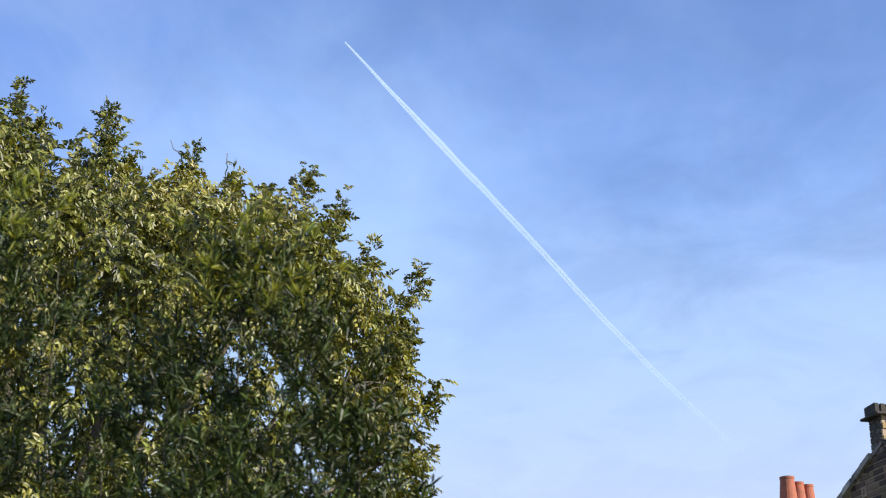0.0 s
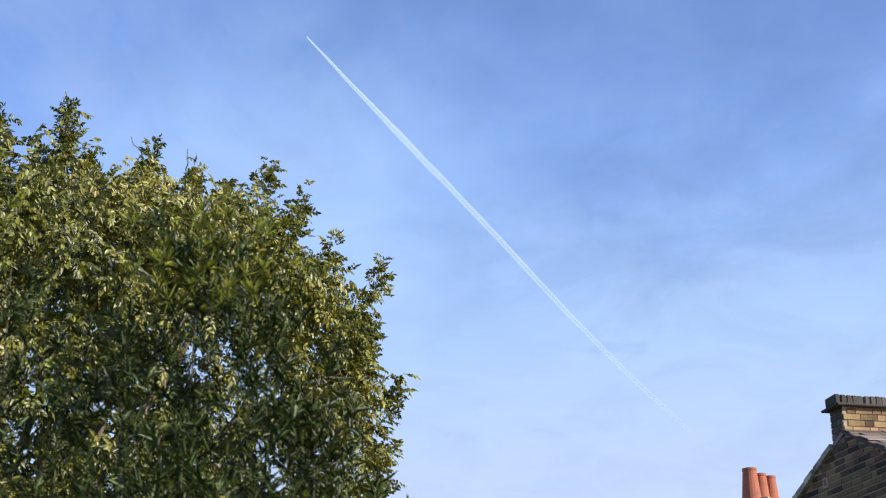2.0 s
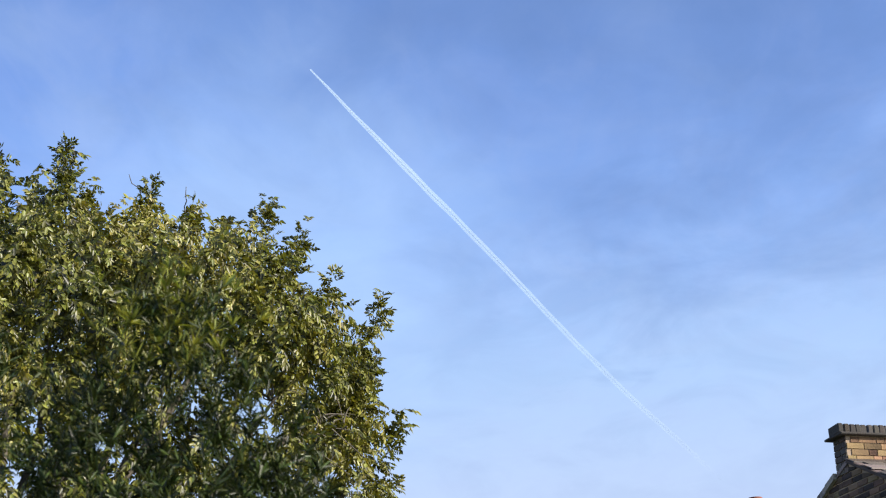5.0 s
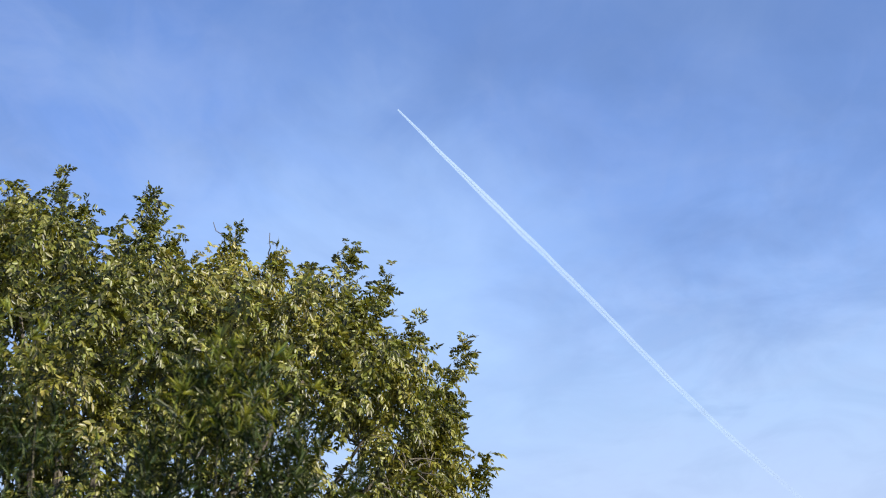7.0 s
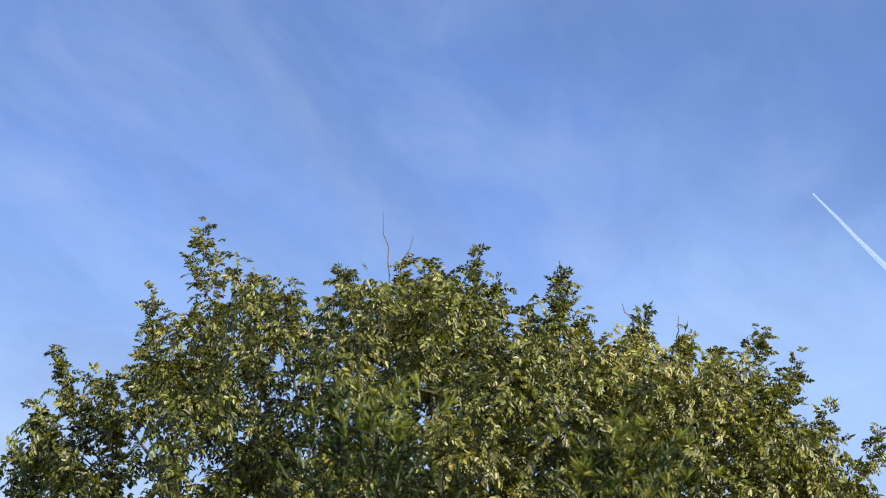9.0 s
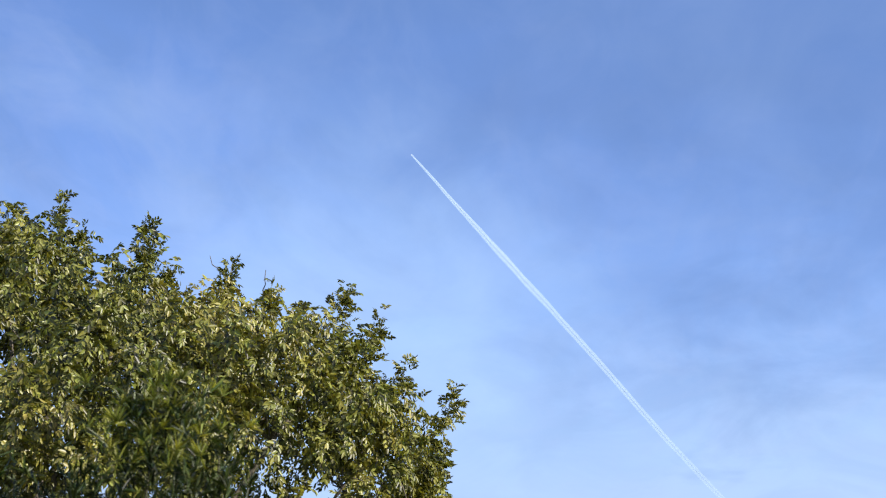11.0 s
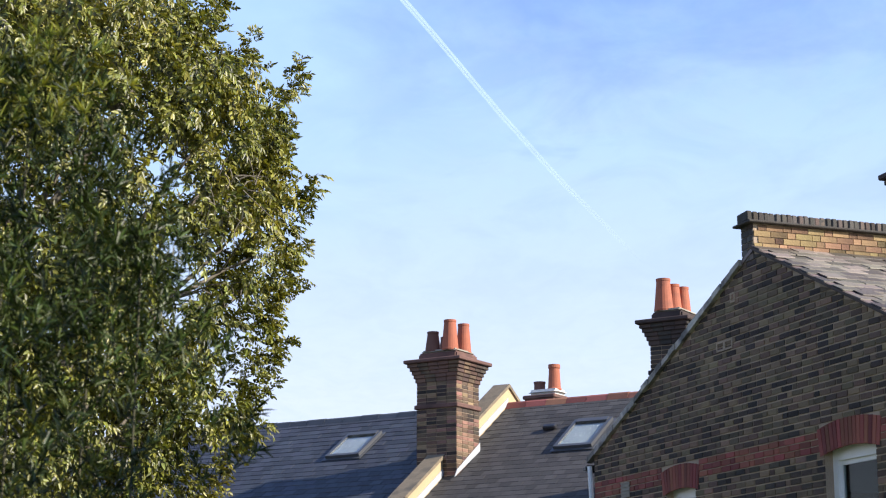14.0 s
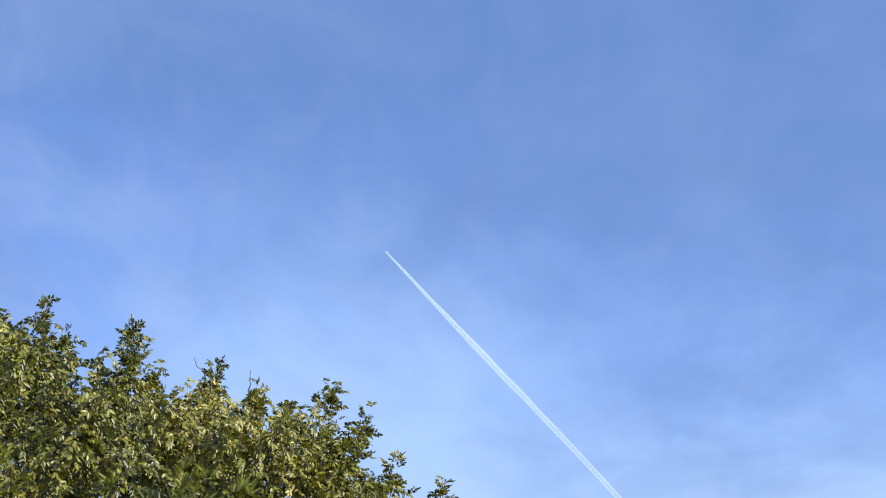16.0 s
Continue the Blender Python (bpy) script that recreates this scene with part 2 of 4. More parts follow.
GROUND = material("rough_lawn", (0.075, 0.10, 0.035), 0.3, 0.4, 12, 0.95, 0.6, second=(0.14, 0.11, 0.07), second_at=0.6)


def glass_material(name, tint, ior=1.5):
    m = bpy.data.materials.new(name)
    m.use_nodes = True
    b = m.node_tree.nodes["Principled BSDF"]
    b.inputs["Base Color"].default_value = (*tint, 1)
    b.inputs["Roughness"].default_value = 0.03
    b.inputs["Transmission Weight"].default_value = 1.0
    b.inputs["IOR"].default_value = ior
    return m


GLASS = glass_material("window_glass", (0.85, 0.9, 0.9))
# sash panes: low index weakens the reflected sky, tint darkens them
SASH_GLASS = glass_material("low_index_sash_glass", (0.6, 0.72, 0.75), 1.22)


# ---- builders ----
def mesh(name, verts, faces, mat):
    me = bpy.data.meshes.new(name)
    me.from_pydata([tuple(v) for v in verts], [], faces)
    me.materials.append(mat)
    me.update()
    return me


def part(name, verts, faces, mat, parent=None, label=""):
    ob = new(name, mesh(name, verts, faces, mat))
    ob.parent = parent
    return tagged(ob, label)


def box(x0, x1, y0, y1, z0, z1):
    v = [(x, y, z) for z in (z0, z1) for y in (y0, y1) for x in (x0, x1)]
    f = [(0, 2, 3, 1), (4, 5, 7, 6), (0, 1, 5, 4), (2, 6, 7, 3), (0, 4, 6, 2), (1, 3, 7, 5)]
    return v, f


def joined(*pieces):
    vs, fs = [], []
    for v, f in pieces:
        o = len(vs)
        vs += v
        fs += [tuple(i + o for i in q) for q in f]
    return vs, fs


def soft_box(x0, x1, y0, y1, z0, z1, b=0.006, k=1):
    """A box with bevelled edges."""
    bm = bmesh.new()
    v, f = box(x0, x1, y0, y1, z0, z1)
    vs = [bm.verts.new(p) for p in v]
    for q in f:
        bm.faces.new([vs[i] for i in q])
    bmesh.ops.bevel(bm, geom=bm.edges[:], offset=b, segments=k, affect="EDGES")
    bm.verts.index_update()
    out = [tuple(p.co) for p in bm.verts], [tuple(q.index for q in p.verts) for p in bm.faces]
    bm.free()
    return out


def prism(profile, y0, y1):
    """A profile of (x, z), counter-clockwise seen from -y, pushed from y0 to y1."""
    n = len(profile)
    v = [(x, y0, z) for x, z in profile] + [(x, y1, z) for x, z in profile]
    f = [tuple(range(n)), tuple(range(2 * n - 1, n - 1, -1))]
    f += [(i, i + n, (i + 1) % n + n, (i + 1) % n) for i in range(n)]
    return v, f


def lathe(profile, n=20, at=(0, 0, 0)):
    v = [(at[0] + r * math.cos(2 * math.pi * k / n), at[1] + r * math.sin(2 * math.pi * k / n), at[2] + z) for r, z in profile for k in range(n)]
    f = [(i * n + k, i * n + (k + 1) % n, (i + 1) * n + (k + 1) % n, (i + 1) * n + k) for i in range(len(profile) - 1) for k in range(n)]
    return v, f


def tube(points, radii, n=6):
    v, f = [], []
    for i, (p, r) in enumerate(zip(points, radii)):
        p = Vector(p)
        d = (Vector(points[min(i + 1, len(points) - 1)]) - Vector(points[max(i - 1, 0)])).normalized()
        a = d.cross(Vector((0.3, 1, 0.2))).normalized()
        b = d.cross(a)
        v += [tuple(p + (a * math.cos(2 * math.pi * k / n) + b * math.sin(2 * math.pi * k / n)) * r) for k in range(n)]
    for i in range(len(points) - 1):
        f += [(i * n + k, i * n + (k + 1) % n, (i + 1) * n + (k + 1) % n, (i + 1) * n + k) for k in range(n)]
    f += [tuple(range(n - 1, -1, -1)), tuple(range((len(points) - 1) * n, len(points) * n))]
    return v, f


def thing(name, m, label, category, group="", kind=""):
    ob = new(name)
    ob.matrix_world = m
    return tagged(ob, label, category, group, kind)


# ---- ground ----
tagged(part("ground", [(-1500, -1500, 0), (1500, -1500, 0), (1500, 1500, 0), (-1500, 1500, 0)], [(0, 1, 2, 3)], GROUND),
       "rough grass and earth of back gardens", "ground", kind="structure")

# unseen walls, both added: east shades the lower shrub, south closes the yard
tagged(part("wall_east", *box(4.0, 4.3, -9, 3.0, 0, 5.9), STOCK), "unseen brick wall added to shade the lower shrub", "wall", kind="structure")
tagged(part("wall_south", *box(-6.0, 4.0, -9.3, -9.0, 0, 5.9), STOCK), "unseen brick wall added to close the yard", "wall", kind="structure")

# ---- brick house with a gable ----
HOUSE = pose(3.68, 20.94, 0, 0, 0, -70)
house = thing("house", HOUSE, "sooty stock brick house with gable, red brick band and slate roof", "house")
APEX, LEFT, RIGHT, DEEP = 7.60, 4.55, 4.60, 8.5
SL, SR = 0.425, 0.475                       # fall of the two roof slopes


def rake(x):
    return APEX + (x * SL if x < 0 else -x * SR)


WIN_A = (1.33, 2.33, 3.50, 5.16)            # x0, x1, z0, z1 of the openings
WIN_B = (-2.42, -1.62, 3.70, 5.06)
WALL_T = 0.24
xs = [-LEFT, WIN_B[0], WIN_B[1], WIN_A[0], WIN_A[1], RIGHT]
pieces = [prism([(q, 5.16) for q in xs] + [(RIGHT, rake(RIGHT)), (0, APEX), (-LEFT, rake(-LEFT))], 0, WALL_T)]
for a, b in ((0, 1), (2, 3), (4, 5)):
    pieces.append(box(xs[a], xs[b], 0, WALL_T, 0, 5.16))
for w in (WIN_A, WIN_B):
    pieces.append(box(w[0], w[1], 0, WALL_T, 0, w[2]))
pieces.append(box(WIN_B[0], WIN_B[1], 0, WALL_T, WIN_B[3], 5.16))
def welded(v, f):
    bm = bmesh.new()
    vs = [bm.verts.new(p) for p in v]
    for q in f:
        bm.faces.new([vs[i] for i in q])
    bmesh.ops.remove_doubles(bm, verts=bm.verts[:], dist=0.0005)
    bm.verts.index_update()
    out = [tuple(p.co) for p in bm.verts], [tuple(q.index for q in p.verts) for p in bm.faces]
    bm.free()
    return out


gable = part("gable_wall", *welded(*joined(*pieces)), MORTAR, house, "sooty stock brick in weathered mortar")
part("side_wall", *box(-LEFT, -LEFT + WALL_T, WALL_T, DEEP, 0, rake(-LEFT) - 0.02), STOCK, house)
part("side_wall", *box(RIGHT - WALL_T, RIGHT, WALL_T, DEEP, 0, rake(RIGHT) - 0.02), STOCK, house)
part("back_wall", *prism([(-LEFT, 0), (RIGHT, 0), (RIGHT, rake(RIGHT)), (0, APEX), (-LEFT, rake(-LEFT))], DEEP - WALL_T, DEEP), STOCK, house)
part("upper_floor", *box(-LEFT + WALL_T, RIGHT - WALL_T, WALL_T, DEEP - WALL_T, 2.7, 2.9), CEIL, house)
part("attic_floor", *box(-LEFT + WALL_T, RIGHT - WALL_T, WALL_T, DEEP - WALL_T, 5.30, 5.42), CEIL, house)
for side, k in ((-LEFT, SL), (RIGHT, SR)):
    e = side * 1.03
    z = APEX - abs(e) * k
    q = [(e, z), (0, APEX), (0, APEX + 0.05), (e, z + 0.05)]
    part("roof_slope", *prism(q if side < 0 else q[::-1], -0.02, DEEP + 0.02), SLATE_WARM, house)
# mortared verge on the far slope, thin slate edge on the near one
x = -LEFT * 1.03
while x < -0.30:
    e = min(x + random.uniform(0.17, 0.25), -0.27)
    low, top, out = random.uniform(-0.03, -0.005), random.uniform(0.050, 0.072), random.uniform(-0.065, -0.045)
    part("verge_slate", *prism([(x, rake(x) + low), (e - 0.006, rake(e - 0.006) + low), (e - 0.006, rake(e - 0.006) + top), (x, rake(x) + top + 0.008)], out, 0.02), VERGE, house)
    x = e
part("verge", *prism([(0.02, rake(0.02) + 0.01), (RIGHT * 1.03, rake(RIGHT * 1.03) + 0.01), (RIGHT * 1.03, rake(RIGHT * 1.03) + 0.048), (0.02, rake(0.02) + 0.048)],
                     -0.05, 0.03), COPING, house, "dark slate edge")
part("gutter", *soft_box(-LEFT - 0.20, -LEFT - 0.06, -0.10, DEEP, rake(-LEFT) - 0.20, rake(-LEFT) - 0.10, 0.03, 2), BLACK, house, "black gutter")
part("downpipe", *tube([(-LEFT - 0.07, -0.045, rake(-LEFT) - 0.12), (-LEFT - 0.03, -0.045, rake(-LEFT) - 0.5), (-LEFT - 0.03, -0.045, 0.1)], [0.035] * 3, 10), WHITE, house, "pale downpipe")
# party parapet on the ridge
part("parapet", *box(-0.27, 0.0, 0.0, DEEP, APEX - 0.15, 7.93), MORTAR, house)
part("creasing", *soft_box(-0.34, 0.07, -0.09, DEEP, 7.93, 7.96, 0.008), COPING, house, "dark tile creasing")
ROOF_Y = 0.10


def window(w, name):
    x0, x1, z0, z1 = w
    win = part(name, *joined(box(x0, x0 + 0.09, ROOF_Y, ROOF_Y + 0.1, z0, z1), box(x1 - 0.09, x1, ROOF_Y, ROOF_Y + 0.1, z0, z1),
                             box(x0 + 0.09, x1 - 0.09, ROOF_Y, ROOF_Y + 0.1, z1 - 0.17, z1), box(x0 + 0.09, x1 - 0.09, ROOF_Y, ROOF_Y + 0.1, z0, z0 + 0.08)),
               WHITE, house, "white painted sash window")
    zm = (z0 + z1) / 2
    for a, b, dy in ((z0 + 0.08, zm + 0.02, 0.055), (zm - 0.02, z1 - 0.17, 0.03)):
        y = ROOF_Y + dy
        xa, xb = x0 + 0.09, x1 - 0.09
        part("sash", *joined(box(xa, xa + 0.05, y, y + 0.035, a, b), box(xb - 0.05, xb, y, y + 0.035, a, b),
                             box(xa + 0.05, xb - 0.05, y, y + 0.035, a, a + 0.05), box(xa + 0.05, xb - 0.05, y, y + 0.035, b - 0.05, b)), WHITE, win)
        pane = part("pane", *box(xa + 0.05, xb - 0.05, y + 0.015, y + 0.019, a + 0.05, b - 0.05), SASH_GLASS, win)
    part("sill", *soft_box(x0 - 0.08, x1 + 0.08, -0.06, ROOF_Y, z0 - 0.08, z0, 0.01), CEMENT, win)


window(WIN_A, "window")
window(WIN_B, "window")

# ---- terrace across the gardens ----
TERRACE = pose(1.34, 36.49, 0, 0, 0, -32.4)
TZ, TILT = 8.0, math.tan(radians(34))
FRONT, BACK = 5.2, 5.2


def roof_z(y):
    return TZ - abs(y) * TILT


def terrace_house(x0, x1, name, slate, ridge, label):
    h = thing(name, TERRACE, label, "house", "terrace")
    for y0, y1 in ((-4.9, -4.66), (4.66, 4.9)):
        part("wall", *box(x0, x1, y0, y1, 0, roof_z(4.9) - 0.05), STOCK, h)
    part("party_wall", *prism([(-4.66, 0), (4.66, 0), (4.66, roof_z(4.66) - 0.1), (0, TZ - 0.1), (-4.66, roof_z(4.66) - 0.1)], 0, 0.2), STOCK, h)
    w = h.children[-1]
    w.matrix_local = pose(x1 - 0.2, 0, 0, 0, 0, 90)
    for s in (-1, 1):
        v = [(x, s * y, z) for x in (x0, x1) for y, z in ((0, TZ - 0.10), (FRONT, roof_z(FRONT) - 0.10), (FRONT, roof_z(FRONT) - 0.01), (0, TZ - 0.01))]
        f = [(0, 1, 2, 3), (7, 6, 5, 4), (0, 4, 5, 1), (1, 5, 6, 2), (2, 6, 7, 3), (3, 7, 4, 0)]
        part("roof_slope", v, f if s < 0 else [q[::-1] for q in f], slate, h)
    n = int((x1 - x0) / 0.45)
    step = (x1 - x0) / n
    v, f = prism([(-0.14, -0.10), (-0.09, -0.085), (0.09, -0.085), (0.14, -0.10), (0.07, 0.02), (0.03, 0.05), (-0.03, 0.05), (-0.07, 0.02)], -step / 2 + 0.004, step / 2 - 0.004)
    me = mesh("ridge_tile", [(y, x, z) for x, y, z in v], [q[::-1] for q in f], ridge)
    for k in range(n):
        o = new("ridge_tile", me)
        o.parent = h
        o.location = (x0 + (k + 0.5) * step, 0, TZ + random.uniform(-0.006, 0.006))
    return h


house_blue = terrace_house(-16, -0.30, "terraced_house", SLATE, RIDGE_DARK, "terraced house with a blue-grey slate roof and dark ridge")
house_grey = terrace_house(0.02, 9.5, "terraced_house", SLATE_GREY, RIDGE_TILE, "terraced house with a grey slate roof and red ridge tiles")


def slates(h, x0, x1, y0, mat, near, wide=0.26, gauge=0.19, thick=1.0):
    """Rows of lapped slates on the front slope; those in the stretch near (x0, x1, y0, y1) are pieces of their own."""
    c, s = math.cos(radians(34)), math.sin(radians(34))
    l = gauge * 1.25
    shapes = []
    for t in (0.008 * thick, 0.011 * thick, 0.014 * thick):
        a = wide / 2 - 0.004
        v = [(-a, 0, t), (a, 0, t), (a, l * c, l * s - 0.002), (-a, l * c, l * s - 0.002), (-a, 0, -0.006), (a, 0, -0.006)]
        shapes.append((v, [(0, 1, 2, 3), (4, 5, 1, 0), (4, 0, 3), (5, 2, 1)]))
    singles = [mesh("slate", v, f, mat[0]) for v, f in shapes]
    rest, count = [], 0
    for r in range(int(abs(y0) / c / gauge)):
        up = r * gauge
        y, z = y0 + up * c, roof_z(y0) + up * s
        x = x0 + wide / 2 + (0.5 * wide if r % 2 else 0)
        while x < x1 - wide / 2:
            k = random.randrange(3)
            if near[0] < x < near[1] and near[2] < y < near[3] and count < 300:
                count += 1
                o = new("slate", singles[k])
                o.parent = h
                o.location = (x, y, z)
            else:
                v, f = shapes[k]
                rest.append(([(p + x, q + y, w + z) for p, q, w in v], f))
            x += wide
    tagged(part("slating", *joined(*rest), mat[1], h), kind="stuff")


slates(house_blue, -9.0, -0.36, -4.3, (SLATE_BLUE_PIECE, SLATE), (-4.9, -0.3, -3.2, 0))
slates(house_grey, 0.02, 7.0, -4.3, (SLATE_GREY_PIECE, SLATE_GREY), (0.0, 4.6, -3.2, 0), 0.24, 0.17, 0.5)

# party parapet, rendered cream, following both slopes
parapet = thing("party_parapet", TERRACE, "cream rendered party wall parapet between two slate roofs", "parapet")
H = 0.36
prof = [(-4.9, roof_z(4.9) - 0.1), (0, TZ - 0.1), (4.9, roof_z(4.9) - 0.1), (4.9, roof_z(4.9) + H), (0, TZ + H), (-4.9, roof_z(4.9) + H)]
v, f = prism(prof, 0, 0.30)
part("upstand", [(y - 0.29, x, z) for x, y, z in v], f, RENDER, parapet, "cream painted render")
for s in (-1, 1):
    q = [(0, TZ + H), (s * 4.95, roof_z(4.95) + H), (s * 4.95, roof_z(4.95) + H + 0.07), (0, TZ + H + 0.07)]
    v, f = prism(q if s > 0 else q[::-1], 0, 0.38)
    part("coping", [(y - 0.33, x, z) for x, y, z in v], f, COPE, parapet, "brown weathered coping")
q = [(-4.9, roof_z(4.9) + 0.012), (-0.02, TZ + 0.012), (-0.02, TZ + 0.15), (-4.9, roof_z(4.9) + 0.15)]
v, f = prism(q, 0, 0.012)
part("flashing", [(y + 0.012, x, z) for x, y, z in v], f, LEAD, parapet, "pale lead flashing")


def ring(x0, x1, y0, y1, z0, z1, n_long=4, gap=0.012):
    """One course of bricks round a chimney."""
    out = []
    for a, b, fixed in ((x0, x1, "y"), (y0, y1, "x")):
        n = max(2, round((b - a) / 0.225))
        st = (b - a) / n
        for k in range(n):
            p, q = a + k * st + gap / 2, a + (k + 1) * st - gap / 2
            for e0, e1 in (((y0, y0 + 0.1), (y1 - 0.1, y1)) if fixed == "y" else ((x0, x0 + 0.1), (x1 - 0.1, x1))):
                out.append(box(p, q, e0, e1, z0, z1) if fixed == "y" else box(e0, e1, p, q, z0, z1))
    return out


def chimney(m, label, pots, base_z, flash=True, half=0.45, brick=None):
    brick = brick or STACK
    c = thing("chimney_stack", m, label, "chimney", "chimney stacks")
    X0, X1, Y0, Y1 = -half, half, -0.41, 0.41
    part("core", *box(X0 + 0.012, X1 - 0.012, Y0 + 0.012, Y1 - 0.012, base_z, 8.62), MORTAR, c)
    courses, z = [], base_z
    while z < 8.17:
        courses += ring(X0 + random.uniform(0, .004), X1 - random.uniform(0, .004), Y0, Y1, z + 0.006, z + 0.067)
        z += 0.075
    o = part("brickwork", *joined(*courses), brick, c)
    tagged(o, kind="stuff")
    part("string_course", *soft_box(X0 - 0.035, X1 + 0.035, Y0 - 0.035, Y1 + 0.035, 7.66, 7.74, 0.01), brick, c, "projecting sooty string course")
    for grow, z0, z1 in ((0.02, 8.17, 8.25), (0.045, 8.25, 8.32), (0.07, 8.32, 8.39), (0.10, 8.39, 8.46), (0.135, 8.46, 8.53)):
        part("corbel", *joined(box(X0 - grow + 0.012, X1 + grow - 0.012, Y0 - grow + 0.012, Y1 + grow - 0.012, z0 - 0.004, z1 + 0.004),
                               *ring(X0 - grow, X1 + grow, Y0 - grow, Y1 + grow, z0 + 0.003, z1 - 0.006)), brick, c, "corbelled brick course")
    part("crown_course", *soft_box(X0 - 0.19, X1 + 0.19, Y0 - 0.19, Y1 + 0.19, 8.53, 8.60, 0.014), brick, c)
    part("cap", *soft_box(X0 + 0.02, X1 - 0.02, Y0 + 0.02, Y1 - 0.02, 8.60, 8.74, 0.03, 2), brick, c)
    part("flaunching", *soft_box(X0 + 0.05, X1 - 0.05, Y0 + 0.05, Y1 - 0.05, 8.73, 8.80, 0.04, 3), CEMENT, c, "weathered cement flaunching")
    if flash:
        v = [(X1 + 0.006, Y0 - 0.1, roof_z(-2.45) - 0.02), (X1 + 0.006, Y1, roof_z(-1.63)), (X1 + 0.006, Y1, roof_z(-1.63) + 0.16), (X1 + 0.006, Y0 - 0.01, roof_z(-2.45) + 0.13)]
        v += [(x + 0.012, y, z) for x, y, z in v]
        part("flashing", v, [(0, 3, 2, 1), (4, 5, 6, 7), (0, 1, 5, 4), (1, 2, 6, 5), (2, 3, 7, 6), (3, 0, 4, 7)], LEAD, c, "pale lead flashing")
    for x, y, h, r, mat, lab in pots:
        part("chimney_pot", *lathe([(r * 1.10, 0), (r * 1.13, 0.03), (r * 1.10, 0.05), (r * 0.80, h - 0.05), (r * 0.84, h - 0.04), (r * 0.84, h), (r * 0.68, h), (r * 0.68, h - 0.25), (0.001, h - 0.26)],
                                   20, (x, y, 8.77)), mat, c, lab)
    return c


chimney(TERRACE @ pose(-0.13, -2.04, 0), "corbelled brick chimney stack with red pots, on a party wall",
        [(-0.20, -0.22, 0.40, 0.135, POT_SOOT, "short sooty pot"), (0.20, -0.24, 0.59, 0.145, POT, "tall terracotta pot"), (0.22, 0.22, 0.58, 0.135, POT, "tall terracotta pot"),
         (-0.18, 0.22, 0.36, 0.13, POT_SOOT, "short sooty pot")], 6.0)
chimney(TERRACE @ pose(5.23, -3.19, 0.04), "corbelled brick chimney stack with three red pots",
        [(-0.12, -0.22, 0.57, 0.150, POT, "tall terracotta pot"), (-0.05, 0.04, 0.51, 0.125, POT, "tall terracotta pot"), (0.03, 0.25, 0.49, 0.12, POT, "terracotta pot")], 5.0, False, 0.31, STACK_DARK)

chimney(HOUSE @ pose(-0.13, 2.86, 0.32), "dark corbelled brick chimney stack on the gable house ridge", [], 7.45, False, 0.45, STACK_DARK)

# farther stack behind the ridge
far_stack = thing("chimney_stack", TERRACE @ pose(-2.0, 5.17, 0), "far brick chimney with pale cement top and two pots", "chimney", "chimney stacks")
part("shaft", *soft_box(-0.40, 0.36, -0.3, 0.3, 4, 8.98, 0.01), STACK, far_stack)
part("cap", *soft_box(-0.44, 0.40, -0.34, 0.34, 8.90, 8.99, 0.02), STACK, far_stack)
part("flaunching", *soft_box(-0.34, 0.42, -0.28, 0.28, 8.99, 9.12, 0.06, 3), PALECEMENT, far_stack, "pale cement flaunching")
part("chimney_pot", *lathe([(0.16, 0), (0.17, 0.04), (0.15, 0.06), (0.125, 0.50), (0.14, 0.52), (0.14, 0.6), (0.1, 0.6), (0.1, 0.3), (0.001, 0.3)], 18, (0.22, 0, 9.10)), POT, far_stack, "tall terracotta pot")
part("chimney_pot", *lathe([(0.13, 0), (0.13, 0.20), (0.14, 0.21), (0.14, 0.25), (0.1, 0.25), (0.1, 0.1), (0.001, 0.1)], 18, (-0.17, 0, 9.08)), POT_SOOT, far_stack, "short sooty pot")


def rooflight(x0, x1, y0, y1, label):
    """A roof window lying in the front slope."""
    yc, w, l = (y0 + y1) / 2, x1 - x0, (y1 - y0) / math.cos(radians(34))
    r = thing("roof_window", TERRACE @ pose((x0 + x1) / 2, yc, roof_z(yc) + 0.02, 34, 0, 0), label, "roof window", "roof windows")
    a, b = w / 2, l / 2
    part("frame", *joined(box(-a, -a + 0.07, -b, b, 0, 0.075), box(a - 0.07, a, -b, b, 0, 0.075), box(-a + 0.07, a - 0.07, -b, -b + 0.08, 0, 0.07), box(-a + 0.07, a - 0.07, b - 0.13, b, 0, 0.09)), GREYFRAME, r)
    part("lining", *box(-a + 0.07, a - 0.07, -b + 0.08, b - 0.13, 0.0, 0.03), SKY_BACKING, r, "grey blind behind the glass")
    part("pane", *box(-a + 0.075, a - 0.075, -b + 0.085, b - 0.135, 0.05, 0.056), GLASS, r).visible_shadow = False
    part("flashing", *box(-a - 0.05, a + 0.05, -b - 0.08, b + 0.05, 0.0, 0.012), GREYFRAME, r)


rooflight(-3.35, -2.52, -1.55, -0.74, "grey framed roof window in blue-grey slates")
rooflight(2.04, 2.84, -1.82, -0.93, "grey framed roof window in grey slates")
vent = thing("roof_vent", TERRACE @ pose(1.55, -1.05, roof_z(1.05) + 0.01, 34, 0, 0), "small dark vent in grey slates", "vent")
part("hood", *soft_box(-0.14, 0.14, -0.06, 0.06, 0, 0.09, 0.02), BLACK, vent)

